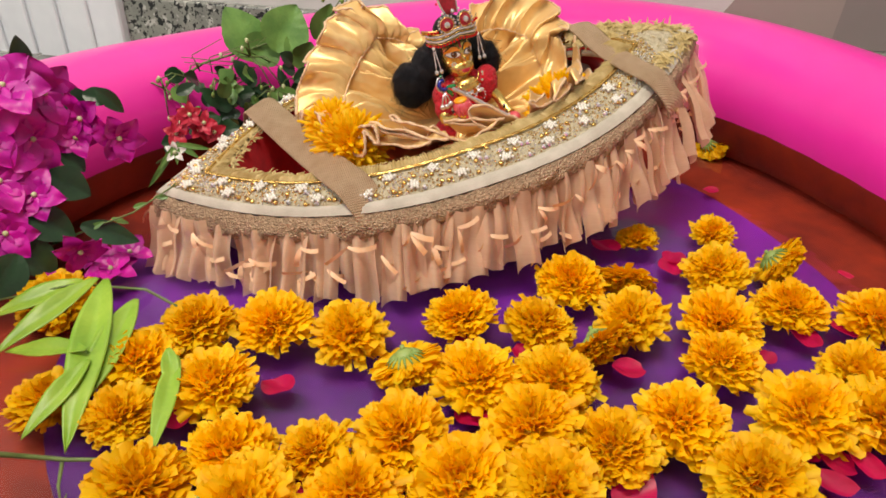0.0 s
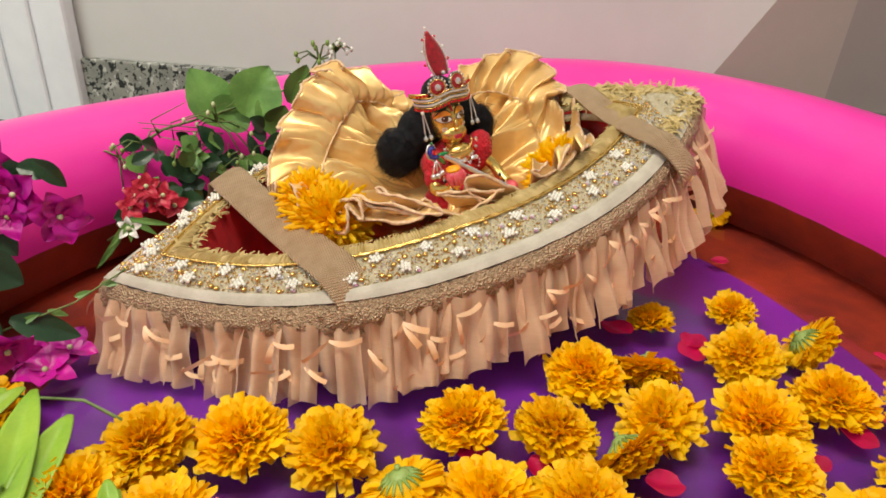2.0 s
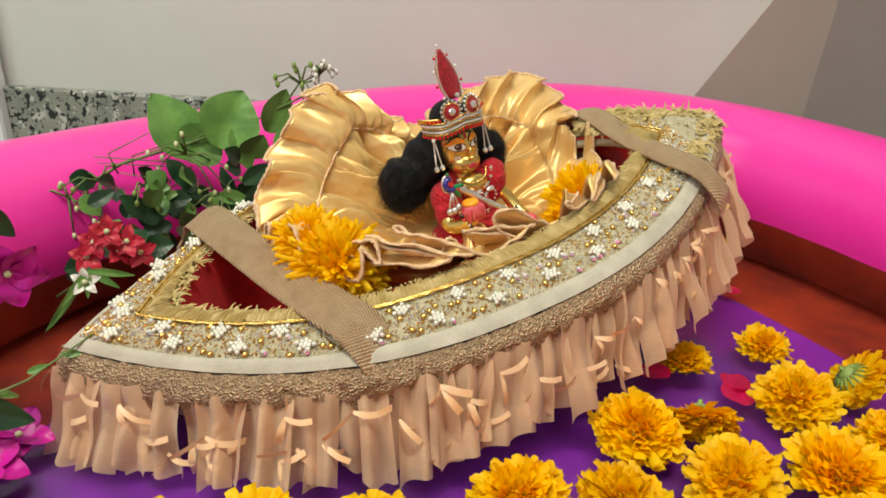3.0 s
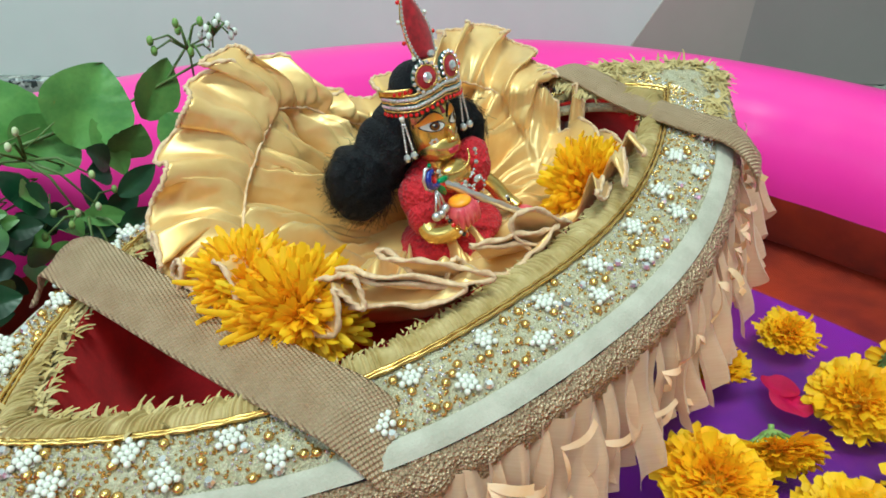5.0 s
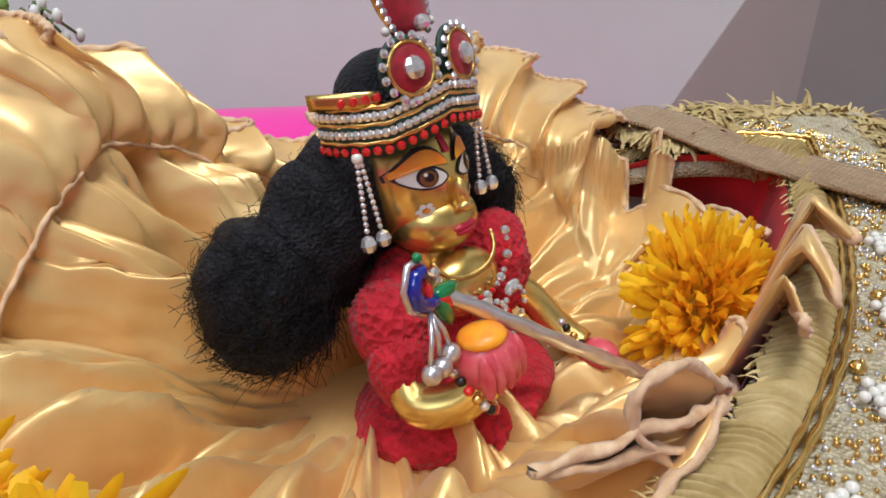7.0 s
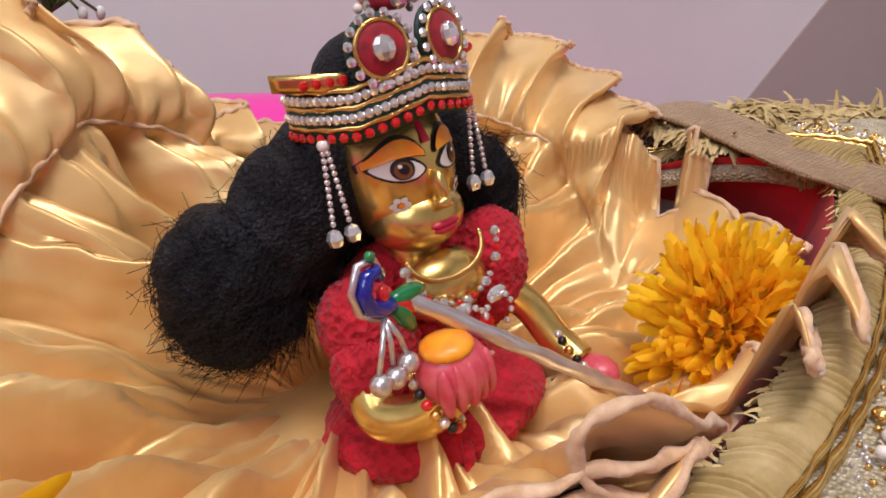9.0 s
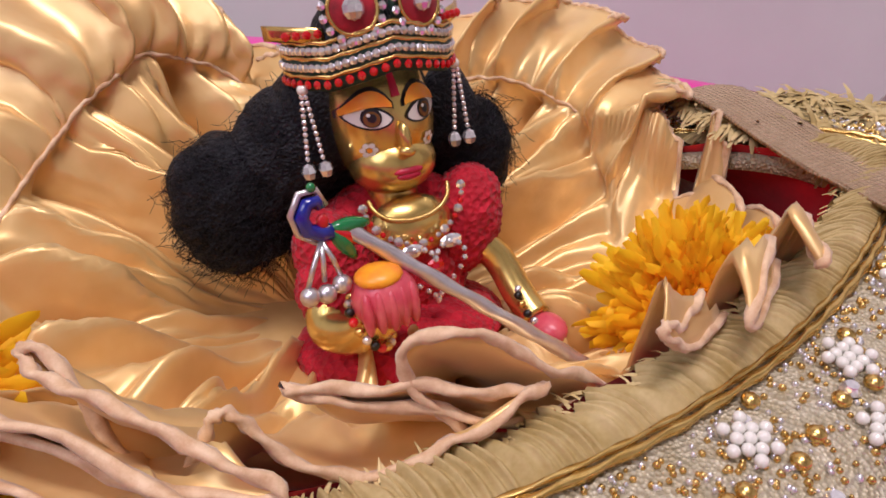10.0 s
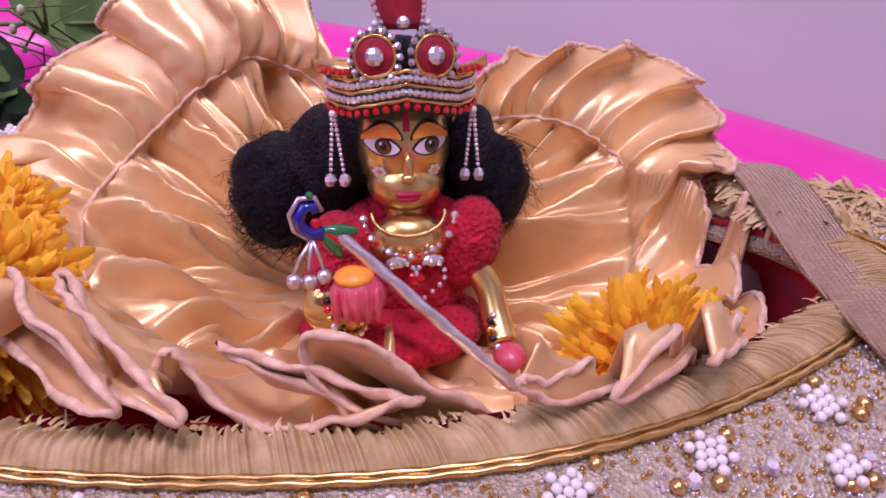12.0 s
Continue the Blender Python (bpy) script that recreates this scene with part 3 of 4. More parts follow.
for i, s in enumerate(arc_steps(outer, 0.0125)):
    m, base = hang(s, 0.012, rnd.uniform(0.001, 0.006))
    length = min(base.z + 0.004, rnd.uniform(0.054, 0.066) + 0.018 * max(0, outer(s).x / 0.25))
    tilt = Matrix.Rotation(radians(rnd.uniform(-16, -2) - 16 * max(0, outer(s).x / 0.25) ** 2), 4, "X") @ Matrix.Rotation(radians(rnd.gauss(0, 5)), 4, "Y")
    part("frill_panel", pleats[i % 9], None, boat, m=BI @ m @ tilt @ Matrix.Diagonal((rnd.uniform(0.85, 1.15), 1, length, 1)))


def bow(seed):
    r = random.Random(seed)
    sh = Shape()
    for k in range(r.choice((2, 2, 3))):
        ang, ln, w = r.uniform(-2.9, -0.2) if k else r.uniform(-0.6, 0.3), r.uniform(0.013, 0.026), r.uniform(0.0014, 0.0024)
        d = Vector((math.cos(ang), 0, math.sin(ang)))
        n = Vector((-d.z, 0, d.x))
        c = r.uniform(-0.006, 0.009)

        def fn(a, b):
            return d * ln * a + n * w * (b - 0.5) * 2 * (0.35 + 0.65 * min(1, a * 4)) + Vector((0, -0.003 - 0.004 * math.sin(a * 3) - c * a * a + 0.0015 * (b - 0.5), 0))
        sh.sheet(fn, 7, 2)
    return sh.mesh("ribbon_tail", RIBBON)


bows = [bow(k) for k in range(10)]
for i, s in enumerate(arc_steps(outer, 0.0125)):
    for low in (0, 1):
        if rnd.random() < 0.6:
            m, base = hang(s + rnd.uniform(-0.02, 0.02), 0.014, 0.010)
            lift = -rnd.uniform(0.0, 0.030) if not low else -rnd.uniform(0.034, 0.054)
            if base.z + lift < 0.012:
                continue
            part("ribbon_tail", bows[rnd.randrange(10)], None, boat, m=BI @ m @ Matrix.Translation((0, 0, lift)) @ Matrix.Rotation(rnd.uniform(-0.5, 0.5), 4, "Y"))

# ---- the satin cushion ----
CC = Vector((0.066, 0.012, 0.0))
# turn in degrees, seam radius, seam height, edge radius, edge height
CLOTH_SHAPE = [(0, 0.102, 0.142, 0.128, 0.170), (5, 0.102, 0.149, 0.131, 0.181), (10, 0.101, 0.155, 0.131, 0.188), (16, 0.097, 0.160, 0.131, 0.194), (22, 0.082, 0.163, 0.116, 0.199), (32, 0.061, 0.160, 0.085, 0.193),
               (50, 0.042, 0.150, 0.055, 0.176), (90, 0.032, 0.145, 0.042, 0.160), (115, 0.055, 0.150, 0.066, 0.166), (124, 0.068, 0.158, 0.078, 0.184), (137, 0.082, 0.160, 0.102, 0.195), (149, 0.090, 0.145, 0.120, 0.172),
               (156, 0.098, 0.125, 0.136, 0.142), (165, 0.104, 0.108, 0.148, 0.115), (178, 0.105, 0.100, 0.148, 0.105), (200, 0.095, 0.095, 0.134, 0.106), (225, 0.080, 0.092, 0.118, 0.118), (252, 0.062, 0.090, 0.100, 0.121),
               (278, 0.060, 0.090, 0.100, 0.121), (304, 0.076, 0.092, 0.114, 0.112), (314, 0.085, 0.094, 0.126, 0.110), (324, 0.092, 0.098, 0.134, 0.120), (334, 0.098, 0.104, 0.134, 0.141), (342, 0.102, 0.110, 0.122, 0.137),
               (348, 0.102, 0.117, 0.118, 0.149), (354, 0.102, 0.131, 0.121, 0.162)]


def keyed(col):
    deg = np.arange(0, 360, 0.5)
    a = np.interp(deg, [k[0] for k in CLOTH_SHAPE], [k[col] for k in CLOTH_SHAPE], period=360)
    w = np.hanning(13)
    w /= w.sum()
    return np.convolve(np.r_[a[-6:], a, a[:6]], w, "valid")


RS, ZS, RE, ZE = (keyed(c) for c in (1, 2, 3, 4))
EDGE = np.c_[RE * np.cos(np.radians(np.arange(0, 360, 0.5))), RE * np.sin(np.radians(np.arange(0, 360, 0.5))), ZE]
RUN = np.r_[0, np.cumsum(np.linalg.norm(np.diff(EDGE, axis=0, append=EDGE[:1]), axis=1))]
TOTAL = RUN[-1]
BOAT_INV = BOAT.inverted()


def pick(arr, deg):
    k = int(deg * 2) % 720
    f = deg * 2 - int(deg * 2)
    return arr[k] * (1 - f) + arr[(k + 1) % 720] * f


def above_rim(p, gap):
    """Keeps the cloth over the lining and the edge of the boat."""
    q = BOAT_INV @ p
    c = max(-1.0, min(1.0, (q.x + 0.012) / 0.183))
    half = 0.096 * max(0.02, 1 - abs(c) ** far_p(c)) if q.y > 0.012 else NEAR_W * max(0.02, 1 - abs(c) ** NEAR_P)
    f = min(1.0, abs(q.y - 0.012) / half)
    low = 0.014 - 0.063 * min(1, (1 - f) * 6) + gap - sag(q.x, (q.y - 0.012) / 0.03)
    if q.z < low + 0.004:
        q.z = low + 0.004 * math.exp(-(low + 0.004 - q.z) / 0.004)
    return BOAT @ q


def cloth(a, q):
    """a: way round the edge, 0 to 1; q: 0 in the middle, 0.6 at the seam, 1 at the frilled edge."""
    run = (a % 1) * TOTAL
    deg = float(np.interp(run, RUN, np.arange(0, 360.25, 0.5)))
    t = radians(deg)
    rs, zs, re, ze = pick(RS, deg), pick(ZS, deg), pick(RE, deg), pick(ZE, deg)
    way = a * TAU
    n1 = noise.noise(Vector((math.cos(way) * 2.4, math.sin(way) * 2.4, 4.0)))
    n2 = noise.noise(Vector((math.cos(way) * 7, math.sin(way) * 7, 9.0)))
    steep = min(1.0, max(0.0, (zs - 0.1) / 0.05))
    if q < 0.6:
        k = q / 0.6
        r = 0.012 + (rs - 0.012) * k
        z = 0.084 + (zs - 0.084) * k ** (1.4 - 0.5 * steep)
        w = way * 17 + 5 * n1 + 2.2 * k
        fold = 1.1 - 1.7 * abs(math.sin(w / 2)) ** 0.7 + 0.45 * math.sin(way * 37 + 6 * n1 - 4 * k) + 0.25 * math.sin(way * 71 + 9 * n1 + 3 * k) + 1.5 * noise.noise(Vector((math.cos(way) * 4, math.sin(way) * 4, 2.5 * k)))
        push = 0.0130 * min(1.0, k * 1.6) * (fold + 0.45) * math.sin(math.pi * min(1, 0.04 + k * 0.88)) ** 0.6 * (0.35 + 0.65 * k) * min(1, rs / 0.07)
        t += 0.06 * math.sin(7 * way + 5 * k + 3 * n1) * k * (1 - k) * 2
    else:
        k = (q - 0.6) / 0.4
        front = min(1.0, max(0.0, -1.5 * math.sin(t)))
        r, z = rs + (re - rs) * k + 0.007 * front * math.sin(math.pi * k ** 0.9), zs + (ze - zs) * k ** (1 + 0.8 * front)
        ph = way * 26 + 5.5 * n1 + 1.5 * n2
        fold = math.sin(ph) + 0.55 * math.sin(way * 49 + 1.3 + 3 * n2) + 0.5 * n2
        gather = math.sin(way * 90 + 7 * n2) * 0.0018 * math.exp(-2.6 * k) * min(1, k * 9)
        push = (0.0088 + 0.0022 * front) * k ** 0.75 * (0.8 + 0.5 * n1) * fold + gather + 0.0085 * math.sin(math.pi * k ** 0.8)
        push += 0.0085 * 0.5 * (1 - k) * min(1, rs / 0.07)
        t += (0.0075 / max(re, 0.05)) * k * math.cos(ph + 0.5) * (1.6 + 2.8 * front) * (1 - 0.4 * steep)
    p = above_rim(Vector((CC.x + r * math.cos(t), CC.y + r * math.sin(t), z)), 0.003)
    p += Vector((-math.cos(t) * steep, -math.sin(t) * steep, 1 - 0.75 * steep)) * push
    return p + Vector((1, 0.5, 1)) * 0.0018 * noise.noise(p * 60) + Vector((0.5, 1, 1)) * 0.0007 * noise.noise(p * 190)


cushion = thing("satin_cushion", "golden satin cushion with ruffled corded edge in the boat", "cushion")
thick(part("satin_cloth", Shape().sheet(cloth, 900, 48, 0, ring=True), SATIN, cushion), 0.0008)
part("edge_cord", Shape().tube([cloth(i / 2300, 1.0) for i in range(2300)], 0.00115, 0, 8, twist=0.4, close=True), PIPING, cushion, "twisted peach edge cord")
part("seam_cord", Shape().tube([cloth(i / 600, 0.605) + Vector((0, -0.0006, 0.0006)) for i in range(15, 330)], 0.0008, 0, 6, twist=0.3), PIPING, cushion)
padding = part("padding", Shape().ball((0.066, 0.012, 0.07), (0.085, 0.06, 0.02), 0, 24, 10), SATIN, cushion)

# ---- the doll: one plain mesh ----
# the doll and what it wears lean with the boat
SEAT = Matrix.Translation((0.06, 0.0, 0.11)) @ Matrix.Rotation(radians(-2.5), 4, "Y") @ Matrix.Rotation(radians(12), 4, "Z") @ Matrix.Translation((-0.06, 0.0, -0.11)) @ Matrix(((0.91998, 0.27395, -0.15016, 0.02758), (-0.25338, 0.92749, 0.13972, -0.01101), (0.18274, -0.09313, 0.94967, -0.00362), (0.00000, 0.00000, 0.00000, 1.00000)))
HC, HR = Vector((0.066, 0.005, 0.1575)), Vector((0.0162, 0.0165, 0.0215))
SKIN, DRESS, INK, WHT, IRIS, BROW, MOUTH, FIST = range(8)
dl = Shape()


def face_y(x, z, lift):
    k = max(0.02, 1 - ((x - HC.x) / HR.x) ** 2 - ((z - HC.z) / HR.z) ** 2)
    return HC.y - HR.y * math.sqrt(k) - lift


def decal(points, slot, lift):
    c = (sum(p[0] for p in points) / len(points), sum(p[1] for p in points) / len(points))
    ringed = [(c[0] + (x - c[0]) * f, c[1] + (z - c[1]) * f) for f in (0.5, 1.0) for x, z in points]
    vs = [(c[0], face_y(*c, lift), c[1])] + [(x, face_y(x, z, lift), z) for x, z in ringed]
    n = len(points)
    fs = [(0, 1 + i, 1 + (i + 1) % n) for i in range(n)]
    fs += [(1 + i, 1 + n + i, 1 + n + (i + 1) % n, 1 + (i + 1) % n) for i in range(n)]
    dl.add(vs, fs, slot)


def almond(cx, cz, w, h, tilt, n=20):
    out = []
    for i in range(n):
        t = TAU * i / n
        x, z = w * math.cos(t), h * math.copysign(abs(math.sin(t)) ** 1.4, math.sin(t))
        out.append((cx + x, cz + z + tilt * x))
    return out


def disc(cx, cz, r, n=16):
    return [(cx + r * math.cos(TAU * i / n), cz + r * math.sin(TAU * i / n)) for i in range(n)]


dl.ball(HC, tuple(HR), SKIN, 28, 20)
dl.ball((0.066, -0.0005, 0.1452), (0.0134, 0.0132, 0.0098), SKIN, 20, 12)          # chin and cheeks
dl.ball((0.066, -0.0128, 0.1535), (0.0019, 0.0030, 0.0052), SKIN, 12, 8)           # nose
dl.ball((0.066, -0.0140, 0.1505), (0.0026, 0.0022, 0.0018), SKIN, 12, 8)
dl.tube([(0.066, 0.006, 0.146), (0.066, 0.004, 0.132), (0.066, 0.004, 0.115)], 0.0085, SKIN, 14)
dl.ball((0.066, -0.008, 0.126), (0.014, 0.008, 0.010), SKIN, 16, 10)               # chest
for sgn in (-1, 1):
    cx = 0.066 + sgn * 0.0081
    decal(almond(cx, 0.1605, 0.0064, 0.0034, sgn * 0.14), INK, 0.0003)
    decal(almond(cx, 0.1604, 0.0057, 0.0027, sgn * 0.14), WHT, 0.0005)
    decal(disc(cx + 0.0004, 0.1606, 0.0027), INK, 0.0007)
    decal(disc(cx + 0.0004, 0.1603, 0.0021), IRIS, 0.0009)
    decal(disc(cx + 0.0004, 0.1606, 0.0012), INK, 0.0011)
    decal(disc(cx - 0.0004, 0.1615, 0.0005, 8), WHT, 0.0013)
    brow = [(cx + sgn * (-0.0062 + 0.0128 * k / 9), 0.1640 + 0.0042 * math.sin(math.pi * (k / 9) ** 0.8) - 0.0012 * (k / 9)) for k in range(10)]
    low = [(cx + sgn * (-0.0062 + 0.0128 * k / 9), 0.1628 + 0.0012 * math.sin(math.pi * k / 9) - 0.0014 * (k / 9)) for k in range(9, -1, -1)]
    mid = (sum(p[0] for p in brow + low) / 20, sum(p[1] for p in brow + low) / 20)
    line = [(mid[0] + (x - mid[0]) * 1.1, mid[1] + (z - mid[1]) * 1.3) for x, z in brow + low]
    decal(line if sgn > 0 else line[::-1], INK, 0.0003)
    decal(brow + low if sgn > 0 else (brow + low)[::-1], BROW, 0.0010)
    for k in range(6):
        decal(disc(0.066 + sgn * 0.0092 + 0.0015 * math.cos(TAU * k / 6), 0.1515 + 0.0015 * math.sin(TAU * k / 6), 0.0008, 8), WHT, 0.0006)
    decal(disc(0.066 + sgn * 0.0092, 0.1515, 0.0007, 8), BROW, 0.001)
for cx, w, cz, h in ((0.066, 0.0046, 0.1446, 0.0013), (0.066, 0.0038, 0.1432, 0.0013)):
    dl.ball((cx, -0.0128, cz), (w, 0.0016, h), MOUTH, 14, 8)
decal([(0.0648, 0.1655), (0.0672, 0.1655), (0.0668, 0.1735), (0.0652, 0.1735)], MOUTH, 0.0007)
# knitted dress: cape over the shoulders, body and gathered hem
def knit(c, r, turn=None, nu=64, nv=44):
    def fn(a, b):
        t, p = TAU * a, math.pi * (b - 0.5) * 0.999
        d = Vector((math.cos(t) * math.cos(p) * r[0], math.sin(t) * math.cos(p) * r[1], math.sin(p) * r[2]))
        d = turn @ d if turn else d
        bump = 0.00055 * math.sin(a * TAU * 18) * math.sin(b * TAU * 11) + 0.0009 * noise.noise((Vector(c) + d) * 170)
        return Vector(c) + d + d.normalized() * bump
    dl.sheet(fn, nu, nv, DRESS, ring=True)


for sgn in (-1, 1):
    knit((0.066 + sgn * 0.0215, -0.001, 0.1195 + sgn * 0.0015), (0.0122, 0.0124, 0.0182), Matrix.Rotation(sgn * 0.35, 3, "Y"))
knit((0.066, 0.004, 0.105), (0.022, 0.016, 0.024))
knit((0.060, -0.003, 0.0905), (0.035, 0.028, 0.0110))
knit((0.038, -0.008, 0.1125), (0.0095, 0.0095, 0.0115))
knit((0.066, 0.008, 0.128), (0.023, 0.010, 0.011))
dl.tube([(0.052, -0.021, 0.094), (0.049, -0.029, 0.093), (0.047, -0.031, 0.086), (0.046, -0.033, 0.084)], 0.0016, DRESS, 7, twist=0.3)
# arms of brass, fist held round the flute
def bend(pts, n=6):
    """A smooth line through the points."""
    pts = [Vector(p) for p in pts]
    out = []
    for k in range(len(pts) - 1):
        a, b, c, d = pts[max(0, k - 1)], pts[k], pts[k + 1], pts[min(len(pts) - 1, k + 2)]
        for j in range(n):
            w = j / n
            out.append(0.5 * (2 * b + (c - a) * w + (2 * a - 5 * b + 4 * c - d) * w * w + (3 * b - a - 3 * c + d) * w ** 3))
    return out + [pts[-1]]


dl.tube(bend([(0.047, -0.004, 0.120), (0.037, -0.010, 0.112), (0.034, -0.017, 0.106), (0.040, -0.026, 0.107), (0.047, -0.031, 0.113)]), 0.0057, SKIN, 14)
dl.ball((0.0475, -0.0305, 0.1175), (0.0092, 0.0088, 0.0088), FIST, 22, 16)
for k in range(5):
    dl.ball((0.0405 + 0.0032 * k, -0.0372 + 0.0006 * abs(k - 2), 0.1165), (0.0016, 0.0026, 0.0062), FIST, 10, 8)
dl.ball((0.0465, -0.031, 0.1245), (0.0066, 0.0066, 0.0028), BROW, 14, 8)
dl.tube(bend([(0.086, -0.004, 0.118), (0.094, -0.010, 0.108), (0.096, -0.018, 0.098), (0.097, -0.026, 0.092)]), 0.0052, SKIN, 14)
dl.ball((0.098, -0.031, 0.090), (0.0058, 0.0072, 0.0048), FIST, 16, 10)
doll = new("doll", dl.mesh("doll", [BRASS, KNIT, BLACK, EYE_WHITE, BROWN, ORANGE, LIP, FIST_PAINT]))
doll.matrix_world = SEAT
tagged(doll, "brass doll in red knitted dress sitting on a satin cushion", "doll")

# ---- hair ----
hp = thing("wig", "fluffy black doll hair in two puffs", "wig", SEAT)
for c, r in (((0.066, 0.014, 0.163), (0.0185, 0.0155, 0.0215)), ((0.042, 0.018, 0.151), (0.016, 0.0145, 0.018)), ((0.023, 0.024, 0.139), (0.0205, 0.0175, 0.0195)), ((0.021, 0.024, 0.130), (0.0185, 0.016, 0.015)),
             ((0.092, 0.012, 0.150), (0.010, 0.0115, 0.018)), ((0.101, 0.013, 0.139), (0.0130, 0.0130, 0.0165)), ((0.060, 0.022, 0.14), (0.03, 0.012, 0.022)), ((0.037, 0.020, 0.146), (0.0165, 0.015, 0.018)), ((0.095, 0.012, 0.145), (0.0108, 0.012, 0.0165)), ((0.052, 0.016, 0.158), (0.016, 0.0145, 0.018))):
    part("hair_puff", Shape().ball(c, r, 0, 40, 28, lump=0.0026, freq=110), HAIR, hp)
strands = Shape()
LOCKS = (((0.023, 0.023, 0.139), (0.0205, 0.0175, 0.0195), 5), ((0.021, 0.023, 0.130), (0.0185, 0.016, 0.015), 3), ((0.042, 0.018, 0.151), (0.016, 0.0145, 0.018), 2), ((0.100, 0.012, 0.142), (0.0130, 0.0130, 0.0165), 3))
for k in range(3400):
    c, r, _ = rnd.choices(LOCKS, [q[2] for q in LOCKS])[0]
    d = Vector((rnd.gauss(0, 1), rnd.gauss(-0.3, 1), rnd.gauss(0.1, 1))).normalized()
    p = Vector(c) + Vector((d.x * r[0], d.y * r[1], d.z * r[2])) * 0.97
    w = d.cross(Vector((rnd.gauss(0, 0.5), rnd.gauss(0, 0.5), 1))).normalized() * rnd.uniform(0.003, 0.007) + Vector((0, 0, -rnd.uniform(0, 0.003)))
    lift = rnd.uniform(0.0004, 0.0014) if k % 9 else rnd.uniform(0.002, 0.005)
    strands.tube([p - d * 0.001, p + d * lift + w * 0.4, p + d * lift * 1.2 + w, p + w * 1.5 + d * lift * (0.4 if k % 9 else 1.5)], 0.00009, 0, 3)
tagged(part("stray_hair", strands, HAIR, hp), kind="stuff")

# ---- crown ----
crown = thing("crown", "jewelled doll crown with rhinestone band and red velvet plume", "crown", SEAT @ Matrix.Translation((0.066, 0.003, 0.0)))


def band_at(f, z0, z1, g, bulge=0.0):
    """f: -1 to 1 round the front; the band rises to a point in the middle."""
    t = f * 1.75
    peak = 0.0042 * max(0, 1 - abs(f) * 2.3)
    r = Vector((0.0234, 0.0195))
    return Vector((r.x * math.sin(t) * (1 + bulge), -r.y * math.cos(t) * (1 + bulge) + 0.003, z0 + (z1 - z0) * g + peak + 0.002 * abs(f)))


thick(part("band", Shape().sheet(lambda a, b: band_at(2 * a - 1, 0.1685, 0.1805, b, 0.04 * math.sin(math.pi * b)), 60, 6), DARK_GREEN, crown, "dark green cloth band"), 0.0012)
for z in (0.1722, 0.1768, 0.1808):
    part("gold_wire", Shape().tube([band_at(k / 40 - 1, z, z, 0, 0.05) for k in range(81)], 0.0007, 0, 6, twist=0.3), GOLD, crown)
stone = Shape().ball((0, 0, 0), (0.00122, 0.0008, 0.00122), 0, 8, 4)
clear_stone, red_stone = stone.mesh("rhinestone", STONE, False), stone.mesh("rhinestone", RED_STONE, False)
for z, me, n in ((0.1702, red_stone, 27), (0.1745, clear_stone, 42), (0.1788, clear_stone, 42)):
    for k in range(n):
        f = -0.98 + 1.96 * k / (n - 1)
        part("rhinestone", me, None, crown, m=Matrix.Translation(band_at(f, z, z, 0, 0.075)) @ Matrix.Rotation(f * 1.75, 4, "Z"))
cap = part("cap", Shape().ball((0, 0.007, 0.180), (0.0155, 0.0125, 0.0135), 0, 22, 12), HAIR, crown)
for sgn in (-1, 1):
    eye = part("medallion", Shape().ball((0, 0, 0), (0.0083, 0.0022, 0.0083), 0, 26, 12), DARK_GREEN, crown, m=Matrix.Translation((sgn * 0.0088, -0.0135, 0.1888)) @ Matrix.Rotation(sgn * 0.22, 4, "Z") @ Matrix.Rotation(-0.12, 4, "X"))
    part("velvet_disc", Shape().ball((0, -0.0018, 0), (0.0062, 0.0016, 0.0062), 0, 24, 10), CRIMSON, eye, "red velvet disc")
    part("gold_ring", Shape().tube([(0.0063 * math.cos(TAU * k / 32), -0.0022, 0.0063 * math.sin(TAU * k / 32)) for k in range(32)], 0.00055, 0, 6, close=True), GOLD, eye)
    part("centre_stone", Shape().ball((0, -0.0036, 0), (0.0030, 0.0018, 0.0030), 0, 9, 5), STONE, eye, "large clear faceted stone", smooth=False)
    for k in range(15):
        a = TAU * k / 15
        part("rhinestone", clear_stone, None, eye, m=Matrix.Translation((0.0078 * math.cos(a), -0.0021, 0.0078 * math.sin(a))))
    wing = Shape().sheet(lambda a, b: (sgn * (0.016 + 0.013 * a), -0.010 + 0.012 * a * a, 0.1812 + 0.0040 * b + 0.002 * a), 8, 3)
    thick(part("side_wing", wing, GOLD, crown), 0.0008)
    for k in range(4):
        part("rhinestone", red_stone, None, crown, m=Matrix.Translation((sgn * (0.018 + 0.0024 * k), -0.0112 + 0.0018 * k, 0.184)))


def plume_fn(a, b):
    w = 0.0088 * math.sin(math.pi * min(1, 0.18 + 0.82 * b)) ** 0.8 * (1 - 0.2 * b)
    return (-0.004 * b + (2 * a - 1) * w, -0.008 + 0.004 * b - 0.0028 * (1 - (2 * a - 1) ** 2), 0.1965 + 0.036 * b)


thick(part("plume", Shape().sheet(plume_fn, 14, 16), CRIMSON, crown, "pointed red velvet plume"), 0.002)
edge = [Vector(plume_fn(0, k / 18)) for k in range(19)] + [Vector(plume_fn(1, 1 - k / 18)) for k in range(1, 19)]
part("plume_edge", Shape().tube(edge, 0.0009, 0, 6, twist=0.3), GOLD, crown, "gold wire edge")
for k in range(0, len(edge)):
    part("rhinestone", clear_stone, None, crown, m=Matrix.Translation(edge[k] + Vector((0, -0.001, 0))))
pin = Shape().ball((0, 0, 0), 0.0012, 0, 8, 6)
pin_a, pin_b = pin.mesh("bead", PEARL), pin.mesh("bead", RED_STONE)
